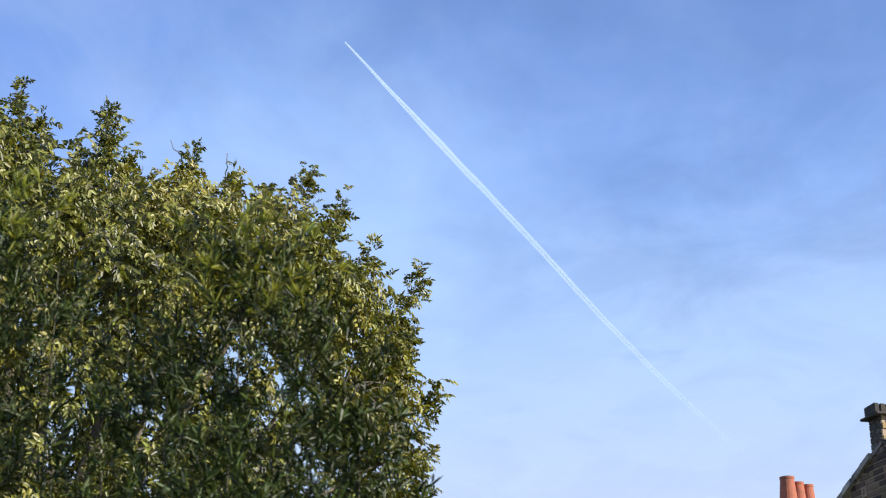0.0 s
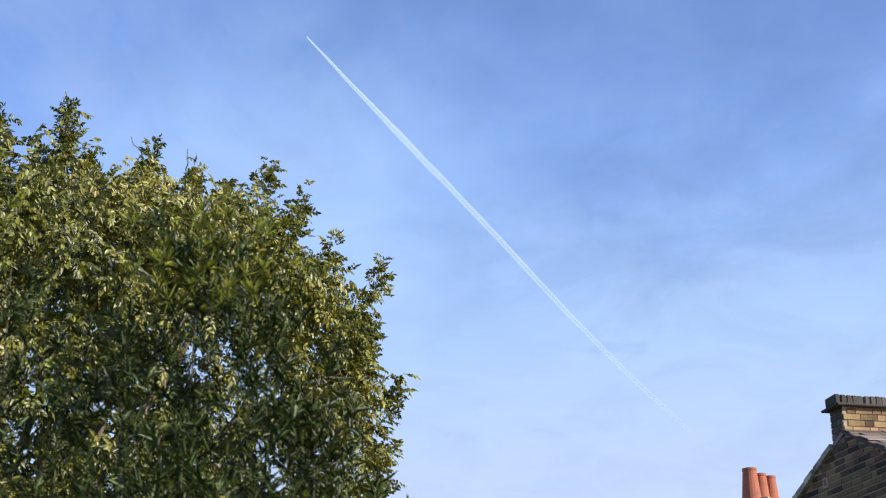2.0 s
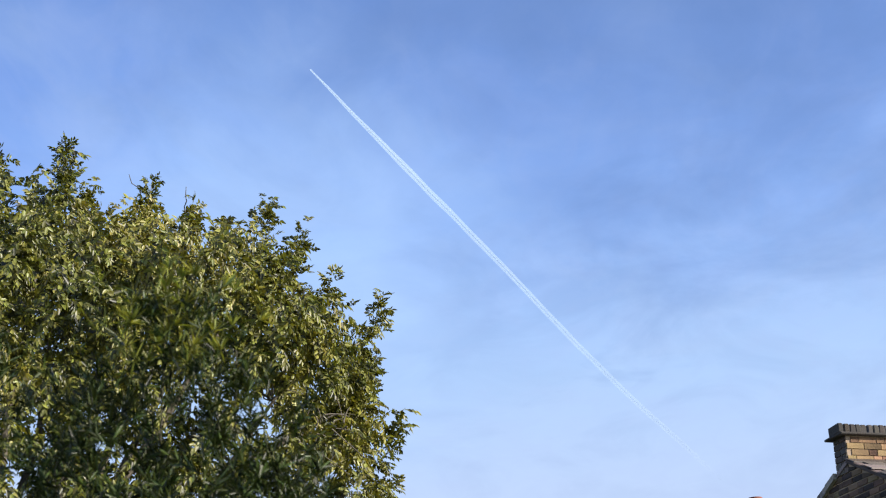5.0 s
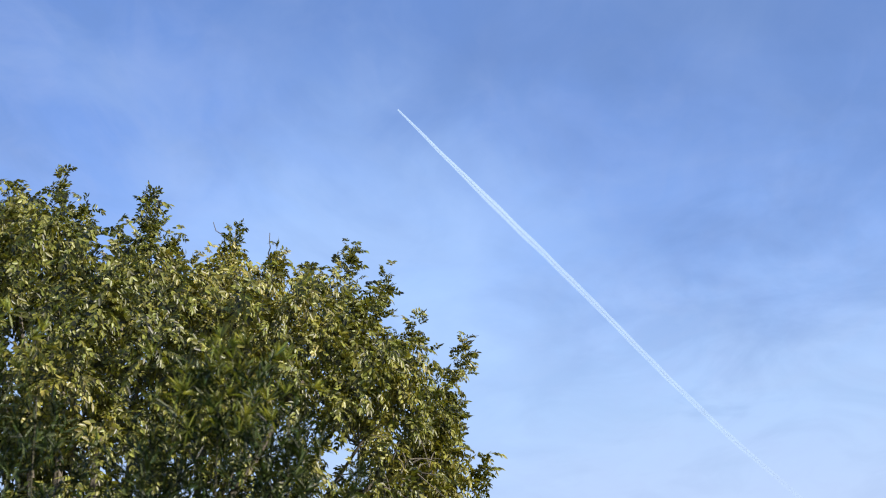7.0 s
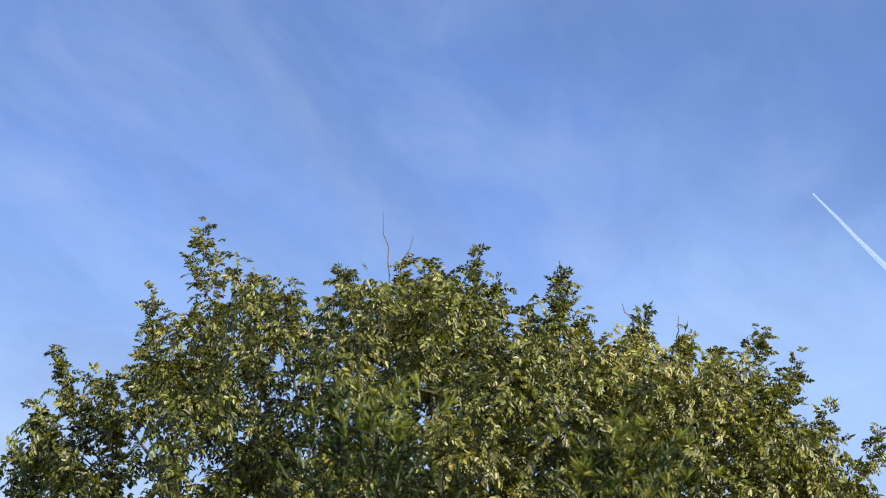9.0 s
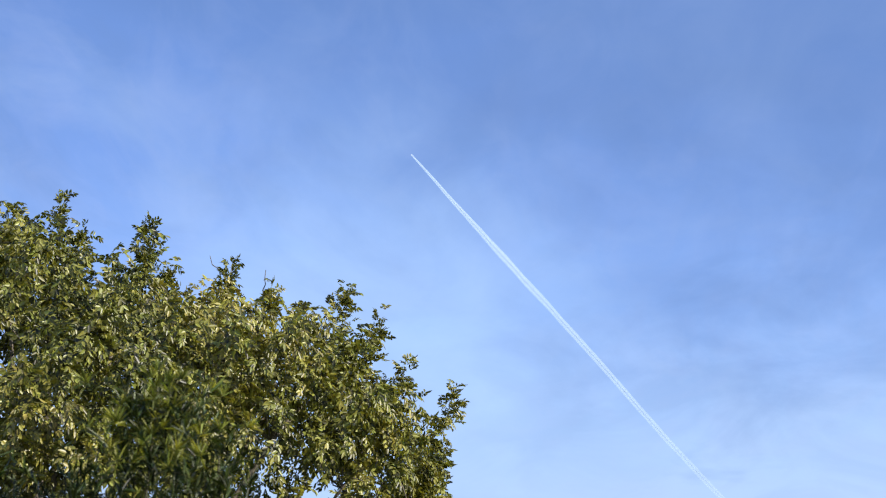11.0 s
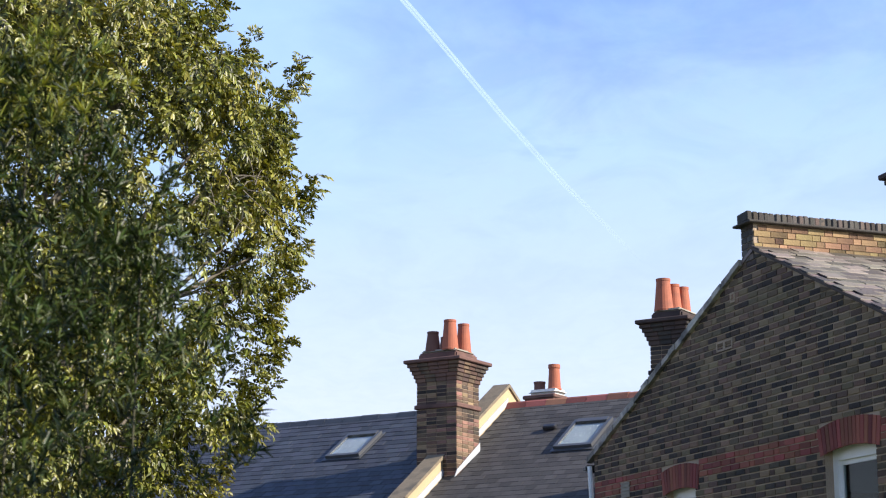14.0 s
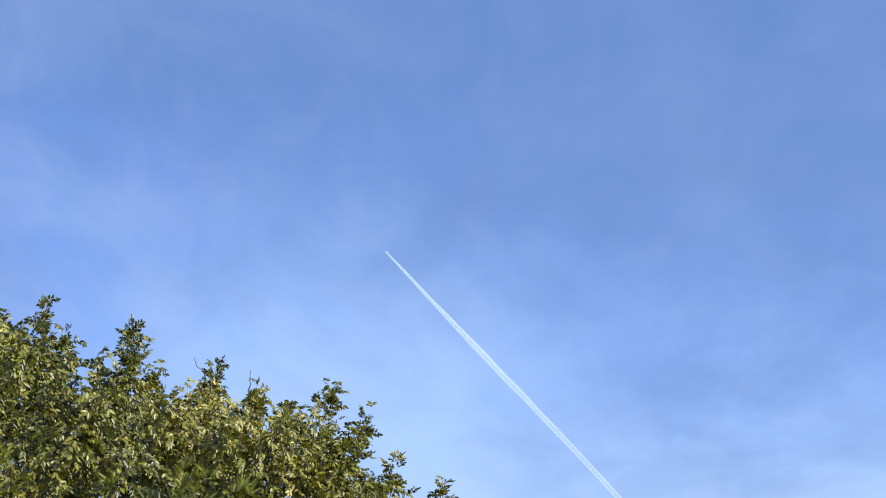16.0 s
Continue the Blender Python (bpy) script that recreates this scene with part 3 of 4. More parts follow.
# ---- foliage ----
def add_mesh(name, co, quads, mat, parent, label=""):
    """A mesh from arrays of points and of four-cornered faces."""
    me = bpy.data.meshes.new(name)
    me.vertices.add(len(co))
    me.vertices.foreach_set("co", co.astype(np.float32).ravel())
    me.loops.add(quads.size)
    me.loops.foreach_set("vertex_index", quads.astype(np.int32).ravel())
    me.polygons.add(len(quads))
    me.polygons.foreach_set("loop_start", np.arange(0, quads.size, 4, dtype=np.int32))
    me.polygons.foreach_set("loop_total", np.full(len(quads), 4, dtype=np.int32))
    me.update(calc_edges=True)
    me.validate()
    me.materials.append(mat)
    ob = new(name, me)
    ob.parent = parent
    tagged(ob, label, kind="stuff")
    return ob


def unit(a):
    return a / np.maximum(np.linalg.norm(a, axis=-1, keepdims=True), 1e-9)


def blades(base, way, up, length, width, curl):
    """Leaf blades folded along the midrib: arrays of base points, directions, upper sides and sizes."""
    n = len(base)
    side = unit(np.cross(way, up))
    up = np.cross(side, way)
    L, W, C = length[:, None], width[:, None], curl[:, None]
    rows = [base,
            base + way * L * 0.30 + side * W * 0.46 + up * W * 0.16 - up * C * L * 0.05, base + way * L * 0.66 + side * W * 0.40 + up * W * 0.10 - up * C * L * 0.20,
            base + way * L - up * C * L * 0.45,
            base + way * L * 0.66 - side * W * 0.40 + up * W * 0.10 - up * C * L * 0.20, base + way * L * 0.30 - side * W * 0.46 + up * W * 0.16 - up * C * L * 0.05]
    co = np.stack(rows, 1).reshape(-1, 3)
    o = (np.arange(n) * 6)[:, None]
    quads = np.concatenate([o + np.array([0, 1, 2, 3]), o + np.array([0, 3, 4, 5])], 0)
    return co, quads


rng = np.random.default_rng(7)


def compound_leaves(base, way, size):
    """Feather leaves of four pairs of leaflets and one at the end."""
    n = len(base)
    up = unit(np.array([0, 0, 0.55]) + unit(base * (1, 1, 0)) * 0.6 + rng.normal(0, 0.4, (n, 3)))
    side = unit(np.cross(way, up))
    up = np.cross(side, way)
    B, D, U, L, W, C = [], [], [], [], [], []
    for k, at in enumerate((0.30, 0.52, 0.74, 0.93)):
        for s in (-1, 1):
            spot = base + way * (size * at)[:, None] - np.array([0, 0, 1.0]) * (size * at * at * 0.35)[:, None]
            d = unit(way * 0.62 + side * s * 0.75 + rng.normal(0, 0.16, (n, 3)) - np.array([0, 0, 0.30 + 0.12 * k]))
            B.append(spot), D.append(d), U.append(up + rng.normal(0, 0.25, (n, 3)))
            L.append(size * rng.uniform(0.30, 0.42, n)), W.append(size * rng.uniform(0.15, 0.21, n)), C.append(rng.uniform(0.1, 0.9, n))
    spot = base + way * size[:, None] - np.array([0, 0, 1.0]) * (size * 0.35)[:, None]
    B.append(spot), D.append(unit(way - np.array([0, 0, 0.7]) + rng.normal(0, 0.15, (n, 3)))), U.append(up)
    L.append(size * rng.uniform(0.34, 0.44, n)), W.append(size * rng.uniform(0.15, 0.20, n)), C.append(rng.uniform(0.1, 0.9, n))
    return blades(np.concatenate(B), unit(np.concatenate(D)), unit(np.concatenate(U)), np.concatenate(L), np.concatenate(W), np.concatenate(C))


# ---- ash tree: local x across, y away from the garden, z up ----
TREE_D, TREE_AZ, TREE_Z = 18.0, -17.5, 6.4
tree = thing("ash_tree", pose(TREE_D * math.sin(radians(TREE_AZ)), TREE_D * math.cos(radians(TREE_AZ)), 0, 0, 0, -TREE_AZ),
             "tall ash tree in yellowing green leaf, ragged leaders at its top", "tree")
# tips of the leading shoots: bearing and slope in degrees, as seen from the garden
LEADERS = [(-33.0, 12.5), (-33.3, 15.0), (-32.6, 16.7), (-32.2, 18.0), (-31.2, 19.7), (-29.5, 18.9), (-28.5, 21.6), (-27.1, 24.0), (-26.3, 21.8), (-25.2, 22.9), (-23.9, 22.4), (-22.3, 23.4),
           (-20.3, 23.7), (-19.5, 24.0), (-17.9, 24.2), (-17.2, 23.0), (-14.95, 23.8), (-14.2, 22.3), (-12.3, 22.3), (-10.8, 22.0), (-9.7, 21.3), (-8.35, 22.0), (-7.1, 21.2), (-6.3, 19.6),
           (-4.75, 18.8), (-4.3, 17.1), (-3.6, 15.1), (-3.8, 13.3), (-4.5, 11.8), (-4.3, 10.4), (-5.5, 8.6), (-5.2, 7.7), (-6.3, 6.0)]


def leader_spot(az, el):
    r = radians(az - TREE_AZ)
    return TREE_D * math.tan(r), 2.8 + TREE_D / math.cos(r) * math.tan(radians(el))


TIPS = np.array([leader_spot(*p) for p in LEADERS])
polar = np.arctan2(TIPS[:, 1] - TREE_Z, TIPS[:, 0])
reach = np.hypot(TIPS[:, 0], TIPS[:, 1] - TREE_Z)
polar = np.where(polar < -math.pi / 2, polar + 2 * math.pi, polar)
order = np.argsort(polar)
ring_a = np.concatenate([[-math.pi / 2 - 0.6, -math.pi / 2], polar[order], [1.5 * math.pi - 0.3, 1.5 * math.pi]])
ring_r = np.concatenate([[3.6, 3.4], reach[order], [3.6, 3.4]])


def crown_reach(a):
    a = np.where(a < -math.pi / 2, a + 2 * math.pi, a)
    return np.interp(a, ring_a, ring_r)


# boughs: uneven masses of leaf filling the crown, more of them on the outside
boughs = []
for attempt in range(9000):
    if len(boughs) >= 560:
        break
    a, rho = rng.uniform(-math.pi / 2, 1.5 * math.pi), math.sqrt(rng.uniform(0, 1))
    half = 3.3 * math.sqrt(max(0.0, 1 - rho ** 2)) + 0.25
    y = rng.choice([-1, -1, -1, 1, 1, 0]) * half * rng.uniform(0.75, 1.0) + rng.normal(0, 0.3)
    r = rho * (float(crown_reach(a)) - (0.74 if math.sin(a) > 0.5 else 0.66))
    p = np.array([r * math.cos(a), y, TREE_Z + r * math.sin(a)])
    if all(np.linalg.norm((p - q) * (1, 0.7, 1)) > 0.36 for q in boughs):
        boughs.append(p)
boughs = np.array(boughs)

TWIG_B, TWIG_D = [], []
for p in boughs:
    size = rng.uniform(0.32, 0.52)
    n = int(14 * (size / 0.5) ** 2)
    off = rng.normal(0, 1, (n, 3))
    off = off / np.linalg.norm(off, axis=1, keepdims=True) * size * rng.uniform(0.5, 1.05, (n, 1)) * (1, 1, 0.8)
    out = unit(off + (p - (0, 0, TREE_Z)) * 0.12 + np.array([0, 0, 0.25]))
    TWIG_B.append(p + off), TWIG_D.append(out)
n_bough = sum(len(q) for q in TWIG_B)
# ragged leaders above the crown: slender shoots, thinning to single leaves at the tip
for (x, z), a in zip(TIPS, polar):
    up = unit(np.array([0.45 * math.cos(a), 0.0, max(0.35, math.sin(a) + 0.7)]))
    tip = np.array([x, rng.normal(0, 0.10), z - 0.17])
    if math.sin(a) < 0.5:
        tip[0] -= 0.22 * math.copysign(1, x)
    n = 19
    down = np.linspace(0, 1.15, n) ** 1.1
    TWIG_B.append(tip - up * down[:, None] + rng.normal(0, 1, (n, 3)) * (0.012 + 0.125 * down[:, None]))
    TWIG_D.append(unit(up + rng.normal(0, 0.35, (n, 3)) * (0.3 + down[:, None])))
# short shoots that break up the edge between the leaders
for k in range(74):
    a = rng.uniform(-0.9, math.pi + 0.9)
    r = float(crown_reach(np.array(a))) - rng.uniform(0.45, 0.9)
    up = unit(np.array([0.6 * math.cos(a), rng.normal(0, 0.2), max(0.2, math.sin(a) + 0.4)]))
    y = float(np.clip(rng.normal(0, 0.9), -1.8, 1.8))
    tip = np.array([r * math.cos(a) * (1 + y / TREE_D), y, 2.8 + (TREE_Z + r * math.sin(a) - 2.8) * (1 + y / TREE_D)])
    n = 9
    down = np.linspace(0, 0.55, n)
    TWIG_B.append(tip - up * down[:, None] + rng.normal(0, 1, (n, 3)) * (0.015 + 0.16 * down[:, None]))
    TWIG_D.append(unit(up + rng.normal(0, 0.45, (n, 3)) * (0.3 + down[:, None])))
twig_base, twig_way = np.concatenate(TWIG_B), np.concatenate(TWIG_D)
nearer = TREE_D / (TREE_D + twig_base[:, 1])
seen_x, seen_z = twig_base[:, 0] * nearer, 2.8 + (twig_base[:, 2] - 2.8) * nearer
twig_a = np.arctan2(seen_z - TREE_Z, seen_x)
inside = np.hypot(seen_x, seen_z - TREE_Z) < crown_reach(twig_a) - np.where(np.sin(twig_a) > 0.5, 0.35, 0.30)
inside &= np.array([noise.noise(Vector(p) * 1.25) for p in twig_base]) > np.where(twig_base[:, 1] < 0.3, -0.26, -2.0)
# chinks where the sky shows right through the crown
chink = np.array([noise.noise(Vector((x * 1.9, 7.3, z * 1.9))) + 0.35 * noise.noise(Vector((x * 5.0, 2.1, z * 5.0))) for x, z in zip(seen_x, seen_z)])
inside &= chink > np.where((seen_z < 8.2) & (seen_x > -2.5), -0.29, -0.38)
sure = np.arange(len(twig_base)) >= n_bough
inside |= sure
twig_base, twig_way = twig_base[inside], twig_way[inside]

per = 9
led = np.repeat(sure[inside], per)[:, None]
base = np.repeat(twig_base, per, 0) + np.repeat(twig_way, per, 0) * rng.uniform(-0.16, 0.16, (len(twig_base) * per, 1))
spin = rng.normal(0, 1, base.shape)
way = unit(np.repeat(twig_way, per, 0) * np.where(led, 0.9, 0.55) + unit(spin) * np.where(led, 0.7, 0.95) - np.where(led, 0.15, 0.50) * np.array([[0, 0, 1.0]]))
leaf_size = rng.uniform(0.12, 0.205, len(base)) * np.where(led[:, 0], 0.80, 1.0)
co, quads = compound_leaves(base, way, leaf_size)
add_mesh("crown", co, quads, LEAF, tree, "yellowing green feather leaves with gaps of sky")

# trunk, limbs to the leaders, twigs to the boughs
part("trunk", *tube([(0, 0, -0.1), (0.02, 0, 0.6), (-0.05, 0.05, 2.0), (0.03, 0, 3.4), (0.0, 0.02, 4.6)], [0.36, 0.28, 0.24, 0.21, 0.16], 12), BARK, tree, "grey-brown ash trunk")
limb_points = []
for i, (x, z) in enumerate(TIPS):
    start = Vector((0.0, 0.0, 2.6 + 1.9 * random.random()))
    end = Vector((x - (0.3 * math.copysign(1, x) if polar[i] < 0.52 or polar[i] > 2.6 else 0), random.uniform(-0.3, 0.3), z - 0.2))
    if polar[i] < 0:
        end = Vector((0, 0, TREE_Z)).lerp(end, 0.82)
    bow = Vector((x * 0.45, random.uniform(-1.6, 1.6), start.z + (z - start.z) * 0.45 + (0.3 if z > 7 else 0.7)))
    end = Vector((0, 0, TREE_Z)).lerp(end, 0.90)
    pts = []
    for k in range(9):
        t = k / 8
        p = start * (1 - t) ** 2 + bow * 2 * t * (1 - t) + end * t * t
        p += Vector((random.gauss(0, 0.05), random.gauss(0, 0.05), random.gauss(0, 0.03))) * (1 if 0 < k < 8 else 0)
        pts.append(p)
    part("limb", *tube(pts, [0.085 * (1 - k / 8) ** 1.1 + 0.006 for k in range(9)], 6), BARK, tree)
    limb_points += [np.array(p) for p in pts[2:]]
limb_points = np.array(limb_points)
thin = []
for p in np.concatenate([boughs, twig_base[::3]]):
    q = limb_points[np.argmin(np.linalg.norm(limb_points - p, axis=1) + 0.6 * np.maximum(0, limb_points[:, 2] - p[2] + 0.2))]
    if np.linalg.norm(p - q) > 1.1 or math.hypot(p[0], p[2] - TREE_Z) > float(crown_reach(np.array(math.atan2(p[2] - TREE_Z, p[0])))) - 0.6:
        continue
    mid = (p + q) / 2 + rng.normal(0, 0.08, 3)
    thin.append(tube([q, mid, p], [0.013, 0.008, 0.004], 3))
o = part("fine_branching", *joined(*thin), BARK, tree)
tagged(o, kind="stuff")
# a tangle of dead twigs near the outer edge
x0, z0 = leader_spot(-7.4, 14.4)
for k in range(24):
    p = Vector((x0 * 0.93 + random.gauss(0, 0.22), -1.9 + random.gauss(0, 0.12), 2.8 + (z0 - 2.8) * 0.93 + random.gauss(0, 0.14)))
    d = Vector((random.gauss(0.2, 0.6), random.gauss(0, 0.3), random.gauss(-0.1, 0.5))).normalized()
    e = Vector((random.gauss(0, 0.5), random.gauss(0, 0.3), random.gauss(-0.3, 0.4)))
    size = random.uniform(0.16, 0.38)
    part("dead_twig", *tube([p + d * size * u + e * size * 0.6 * u * u for u in (0, 0.25, 0.5, 0.75, 1.0)], [0.007, 0.006, 0.005, 0.004, 0.003], 4), BARK, tree, "bare dead twig")
# bare twigs over the top
for x, z, lean, h in ((-1.06, 10.62, -0.10, 0.60), (-0.93, 10.60, 0.12, 0.34), (1.58, 10.10, -0.12, 0.22), (1.66, 10.10, 0.05, 0.18), (2.04, 9.98, 0.02, 0.24)):
    pts = [(x + 0.05, 0, z - 0.4), (x + 0.03, 0.01, z - 0.15), (x, 0, z), (x + lean * 0.25 + 0.02, 0.01, z + h * 0.3), (x + lean * 0.75, 0.02, z + h * 0.55), (x + lean, 0.02, z + h)]
    part("bare_twig", *tube(pts, [0.009, 0.008, 0.0065, 0.006, 0.005, 0.0035], 5), BARK, tree, "bare twig")

# ---- lance-leaved shrub close by ----
shrub = thing("shrub", pose(0, 0, 0), "tall evergreen shrub with narrow lance-shaped leaves", "shrub")
# leafy heads: bearing, slope of the top, distance, half width in metres, tufts
HEADS = [(-12.6, 18.6, 3.25, 0.21, 170), (-10.4, 16.6, 3.15, 0.15, 80), (-20.7, 19.1, 3.35, 0.17, 110), (-18.4, 17.2, 3.4, 0.14, 60), (-15.0, 15.2, 3.2, 0.18, 80), (-9.0, 13.2, 3.1, 0.16, 100),
         (-22.5, 14.5, 3.3, 0.16, 60), (-26.0, 12.5, 3.4, 0.16, 60), (-13.2, 12.0, 3.0, 0.22, 130), (-17.0, 11.0, 3.1, 0.20, 80)]
LB, LD, LU, LL, LW, LC = [], [], [], [], [], []
for az, el, d, half, tufts in HEADS:
    top = np.array([d * math.sin(radians(az)), d * math.cos(radians(az)), 2.8 + d * math.tan(radians(el))])
    foot = np.array([top[0] * 0.9 - 0.15, top[1] + 0.1, 0.0])
    stem = [foot + (top - foot) * t + np.array([0.06 * math.sin(5 * t + az), 0.05 * math.sin(4 * t), 0]) * (1 - t) for t in np.linspace(0, 1, 9)]
    part("stem", *tube([tuple(p) for p in stem], [0.0055 - 0.0005 * k for k in range(9)], 7), SHRUB_STEM, shrub)
    for k in range(tufts):
        drop = rng.uniform(0, 1) ** 1.3 * 0.42
        spread = half * (0.35 + 0.9 * min(1.0, drop * 4.5))
        c = top - np.array([0, 0, 0.03 + drop]) + np.clip(rng.normal(0, 1, 3), -1.5, 1.5) * (spread * 0.62, spread * 0.62, 0.03)
        axis = unit(np.array([0, 0, 0.8]) + (c - top) * (3.0, 3.0, 0) + rng.normal(0, 0.3, 3))
        n = 18
        ways = unit(axis * rng.uniform(0.2, 1.3, (n, 1)) + unit(rng.normal(0, 1, (n, 3))) * 0.75)
        LB.append(c + axis * rng.uniform(-0.05, 0.02, (n, 1))), LD.append(ways), LU.append(unit(axis + rng.normal(0, 0.2, (n, 3))))
        LL.append(rng.uniform(0.020, 0.040, n)), LW.append(rng.uniform(0.0032, 0.0058, n)), LC.append(rng.uniform(-0.1, 0.8, n))
co, quads = blades(np.concatenate(LB), np.concatenate(LD), np.concatenate(LU), np.concatenate(LL), np.concatenate(LW), np.concatenate(LC))
add_mesh("foliage", co, quads, SHRUB_LEAF, shrub, "narrow lance-shaped green leaves")
# open rosettes of long leaves at the tops of the tallest stems, sunlight put into their colour: bearing, slope,
# distance, rosettes, spread
LB, LD, LU, LL, LW, LC = [], [], [], [], [], []
for az, el, d, many, wide in ((-20.9, 19.3, 3.28, 26, 0.066), (-12.3, 18.3, 3.2, 26, 0.070), (-11.2, 17.2, 3.1, 8, 0.05), (-13.8, 17.0, 3.2, 10, 0.05), (-19.2, 18.2, 3.35, 6, 0.05)):
    c = np.array([d * math.sin(radians(az)), d * math.cos(radians(az)), 2.8 + d * math.tan(radians(el)) - 0.03])
    for k in range(many):
        n = 15
        hub = c + rng.normal(0, 1, 3) * (wide, wide, wide * 0.5)
        axis = unit(np.array([0, -0.25, 1.0]) + (hub - c) * (6, 6, 0) + rng.normal(0, 0.2, 3))
        ways = unit(axis * rng.uniform(0.3, 1.5, (n, 1)) + unit(rng.normal(0, 1, (n, 3))) * 0.85)
        LB.append(np.repeat(hub[None], n, 0)), LD.append(ways), LU.append(unit(axis + rng.normal(0, 0.2, (n, 3))))
        LL.append(rng.uniform(0.022, 0.042, n)), LW.append(rng.uniform(0.0030, 0.0046, n)), LC.append(rng.uniform(-0.1, 0.6, n))
co, quads = blades(np.concatenate(LB), np.concatenate(LD), np.concatenate(LU), np.concatenate(LL), np.concatenate(LW), np.concatenate(LC))
add_mesh("young_foliage", co, quads, SUNLIT_LEAF, shrub, "bright yellow-green leaves, sunlight put into their colour")

# ---- condensation trail of a passing aircraft ----
TRAIL = bpy.data.materials.new("condensation_trail")
TRAIL.use_nodes = True
tt = TRAIL.node_tree
tt.nodes.clear()
t_co = tt.nodes.new("ShaderNodeTexCoord")
t_sep = tt.nodes.new("ShaderNodeSeparateXYZ")
tt.links.new(t_co.outputs["UV"], t_sep.inputs[0])
t_ramp = tt.nodes.new("ShaderNodeValToRGB")
els = t_ramp.color_ramp.elements
for at, val in ((0.05, 0.22), (0.25, 0.17), (0.55, 0.12), (0.82, 0.055)):
    e = els.new(at)
    e.color = (val, val, val, 1)
els[len(els) - 1].color = (0, 0, 0, 1)
els[0].color = (0.25, 0.25, 0.25, 1)
tt.links.new(t_sep.outputs[0], t_ramp.inputs[0])
t_dif, t_tl, t_clear = tt.nodes.new("ShaderNodeBsdfDiffuse"), tt.nodes.new("ShaderNodeBsdfTranslucent"), tt.nodes.new("ShaderNodeBsdfTransparent")
t_dif.inputs[0].default_value = t_tl.inputs[0].default_value = (0.80, 0.93, 1.0, 1)
t_m1, t_m2, t_out = tt.nodes.new("ShaderNodeMixShader"), tt.nodes.new("ShaderNodeMixShader"), tt.nodes.new("ShaderNodeOutputMaterial")
tt.links.new(t_dif.outputs[0], t_m1.inputs[1]), tt.links.new(t_tl.outputs[0], t_m1.inputs[2])
tt.links.new(t_ramp.outputs[0], t_m2.inputs[0]), tt.links.new(t_clear.outputs[0], t_m2.inputs[1]), tt.links.new(t_m1.outputs[0], t_m2.inputs[2])
tt.links.new(t_m2.outputs[0], t_out.inputs[0])


def far_spot(az, el, d=2600):
    return Vector((d * math.sin(radians(az)) * math.cos(radians(el)), d * math.cos(radians(az)) * math.cos(radians(el)), 2.8 + d * math.sin(radians(el))))


ends = [far_spot(*p) for p in ((-6.55, 26.0), (-4.0, 23.50), (-2.0, 21.48), (0.0, 19.36), (2.0, 17.10), (4.0, 14.93), (6.3, 12.55))]
N_T, N_R = 120, 14
verts, quads = [], []
for shell in (0.5, 0.95):           # a dense core inside thinner vapour
    start = len(verts)
    for i in range(N_T + 1):
        t = i / N_T
        g = min(t * 6, 5.999)
        k = int(g)
        p = ends[k].lerp(ends[k + 1], g - k)
        along = (ends[k + 1] - ends[k]).normalized()
        a = along.cross(p.normalized()).normalized()
        b = along.cross(a)
        r = shell * (1.0 + 3.6 * min(1, t / 0.20)) * (1 - 0.40 * max(0, t - 0.3)) * (1 + 0.14 * noise.noise(Vector((t * 15, shell * 3, 0))))
        p = p + a * (noise.noise(Vector((t * 16, 4, 0))) * 0.9 + noise.noise(Vector((t * 6, 9, 0))) * 1.6 * t)
        for q in range(N_R):
            c = 2 * math.pi * q / N_R
            verts.append(tuple(p + a * r * math.cos(c) + b * r * math.sin(c)))
    for i in range(N_T):
        for q in range(N_R):
            quads.append((start + i * N_R + q, start + i * N_R + (q + 1) % N_R, start + (i + 1) * N_R + (q + 1) % N_R, start + (i + 1) * N_R + q))
trail = tagged(part("condensation_trail", verts, quads, TRAIL), "thin white condensation trail fading towards the roofs", "contrail")
uv = trail.data.uv_layers.new(name="along")
for loop in trail.data.loops:
    uv.data[loop.index].uv = (loop.vertex_index // N_R % (N_T + 1) / N_T, 0)
trail.data.shade_smooth()

# ---- bricks, coping and slates of the gable house ----
FACE, COURSE, JOINT = -0.010, 0.075, 0.010


def brick_mesh(name, length, height, mat):
    """A brick face with its returns, origin at the middle of the front."""
    a, h, d, b = length / 2, height / 2, 0.02, 0.003
    v = [(-a + b, 0, -h + b), (a - b, 0, -h + b), (a - b, 0, h - b), (-a + b, 0, h - b), (-a, b, -h), (a, b, -h), (a, b, h), (-a, b, h), (-a, d, -h), (a, d, -h), (a, d, h), (-a, d, h)]
    f = [(0, 1, 2, 3), (0, 4, 5, 1), (1, 5, 6, 2), (2, 6, 7, 3), (3, 7, 4, 0), (4, 8, 9, 5), (5, 9, 10, 6), (6, 10, 11, 7), (7, 11, 8, 4)]
    return mesh(name, v, f, mat)


STRETCH = brick_mesh("brick", 0.212, 0.059, STOCK_PIECE)
HEADER = brick_mesh("brick", 0.1005, 0.059, STOCK_PIECE)
RED_S = brick_mesh("red_brick", 0.215, 0.065, REDBRICK)
RED_H = brick_mesh("red_brick", 0.1025, 0.065, REDBRICK)
VOUSSOIR = brick_mesh("arch_brick", 0.066, 0.30, REDBRICK)
BAND = (5.10, 5.34)


def in_opening(x, z, half):
    for w in (WIN_A, WIN_B):
        if w[0] - half < x < w[1] + half and w[2] - 0.03 < z < w[3] + 0.24:
            return True
    return False


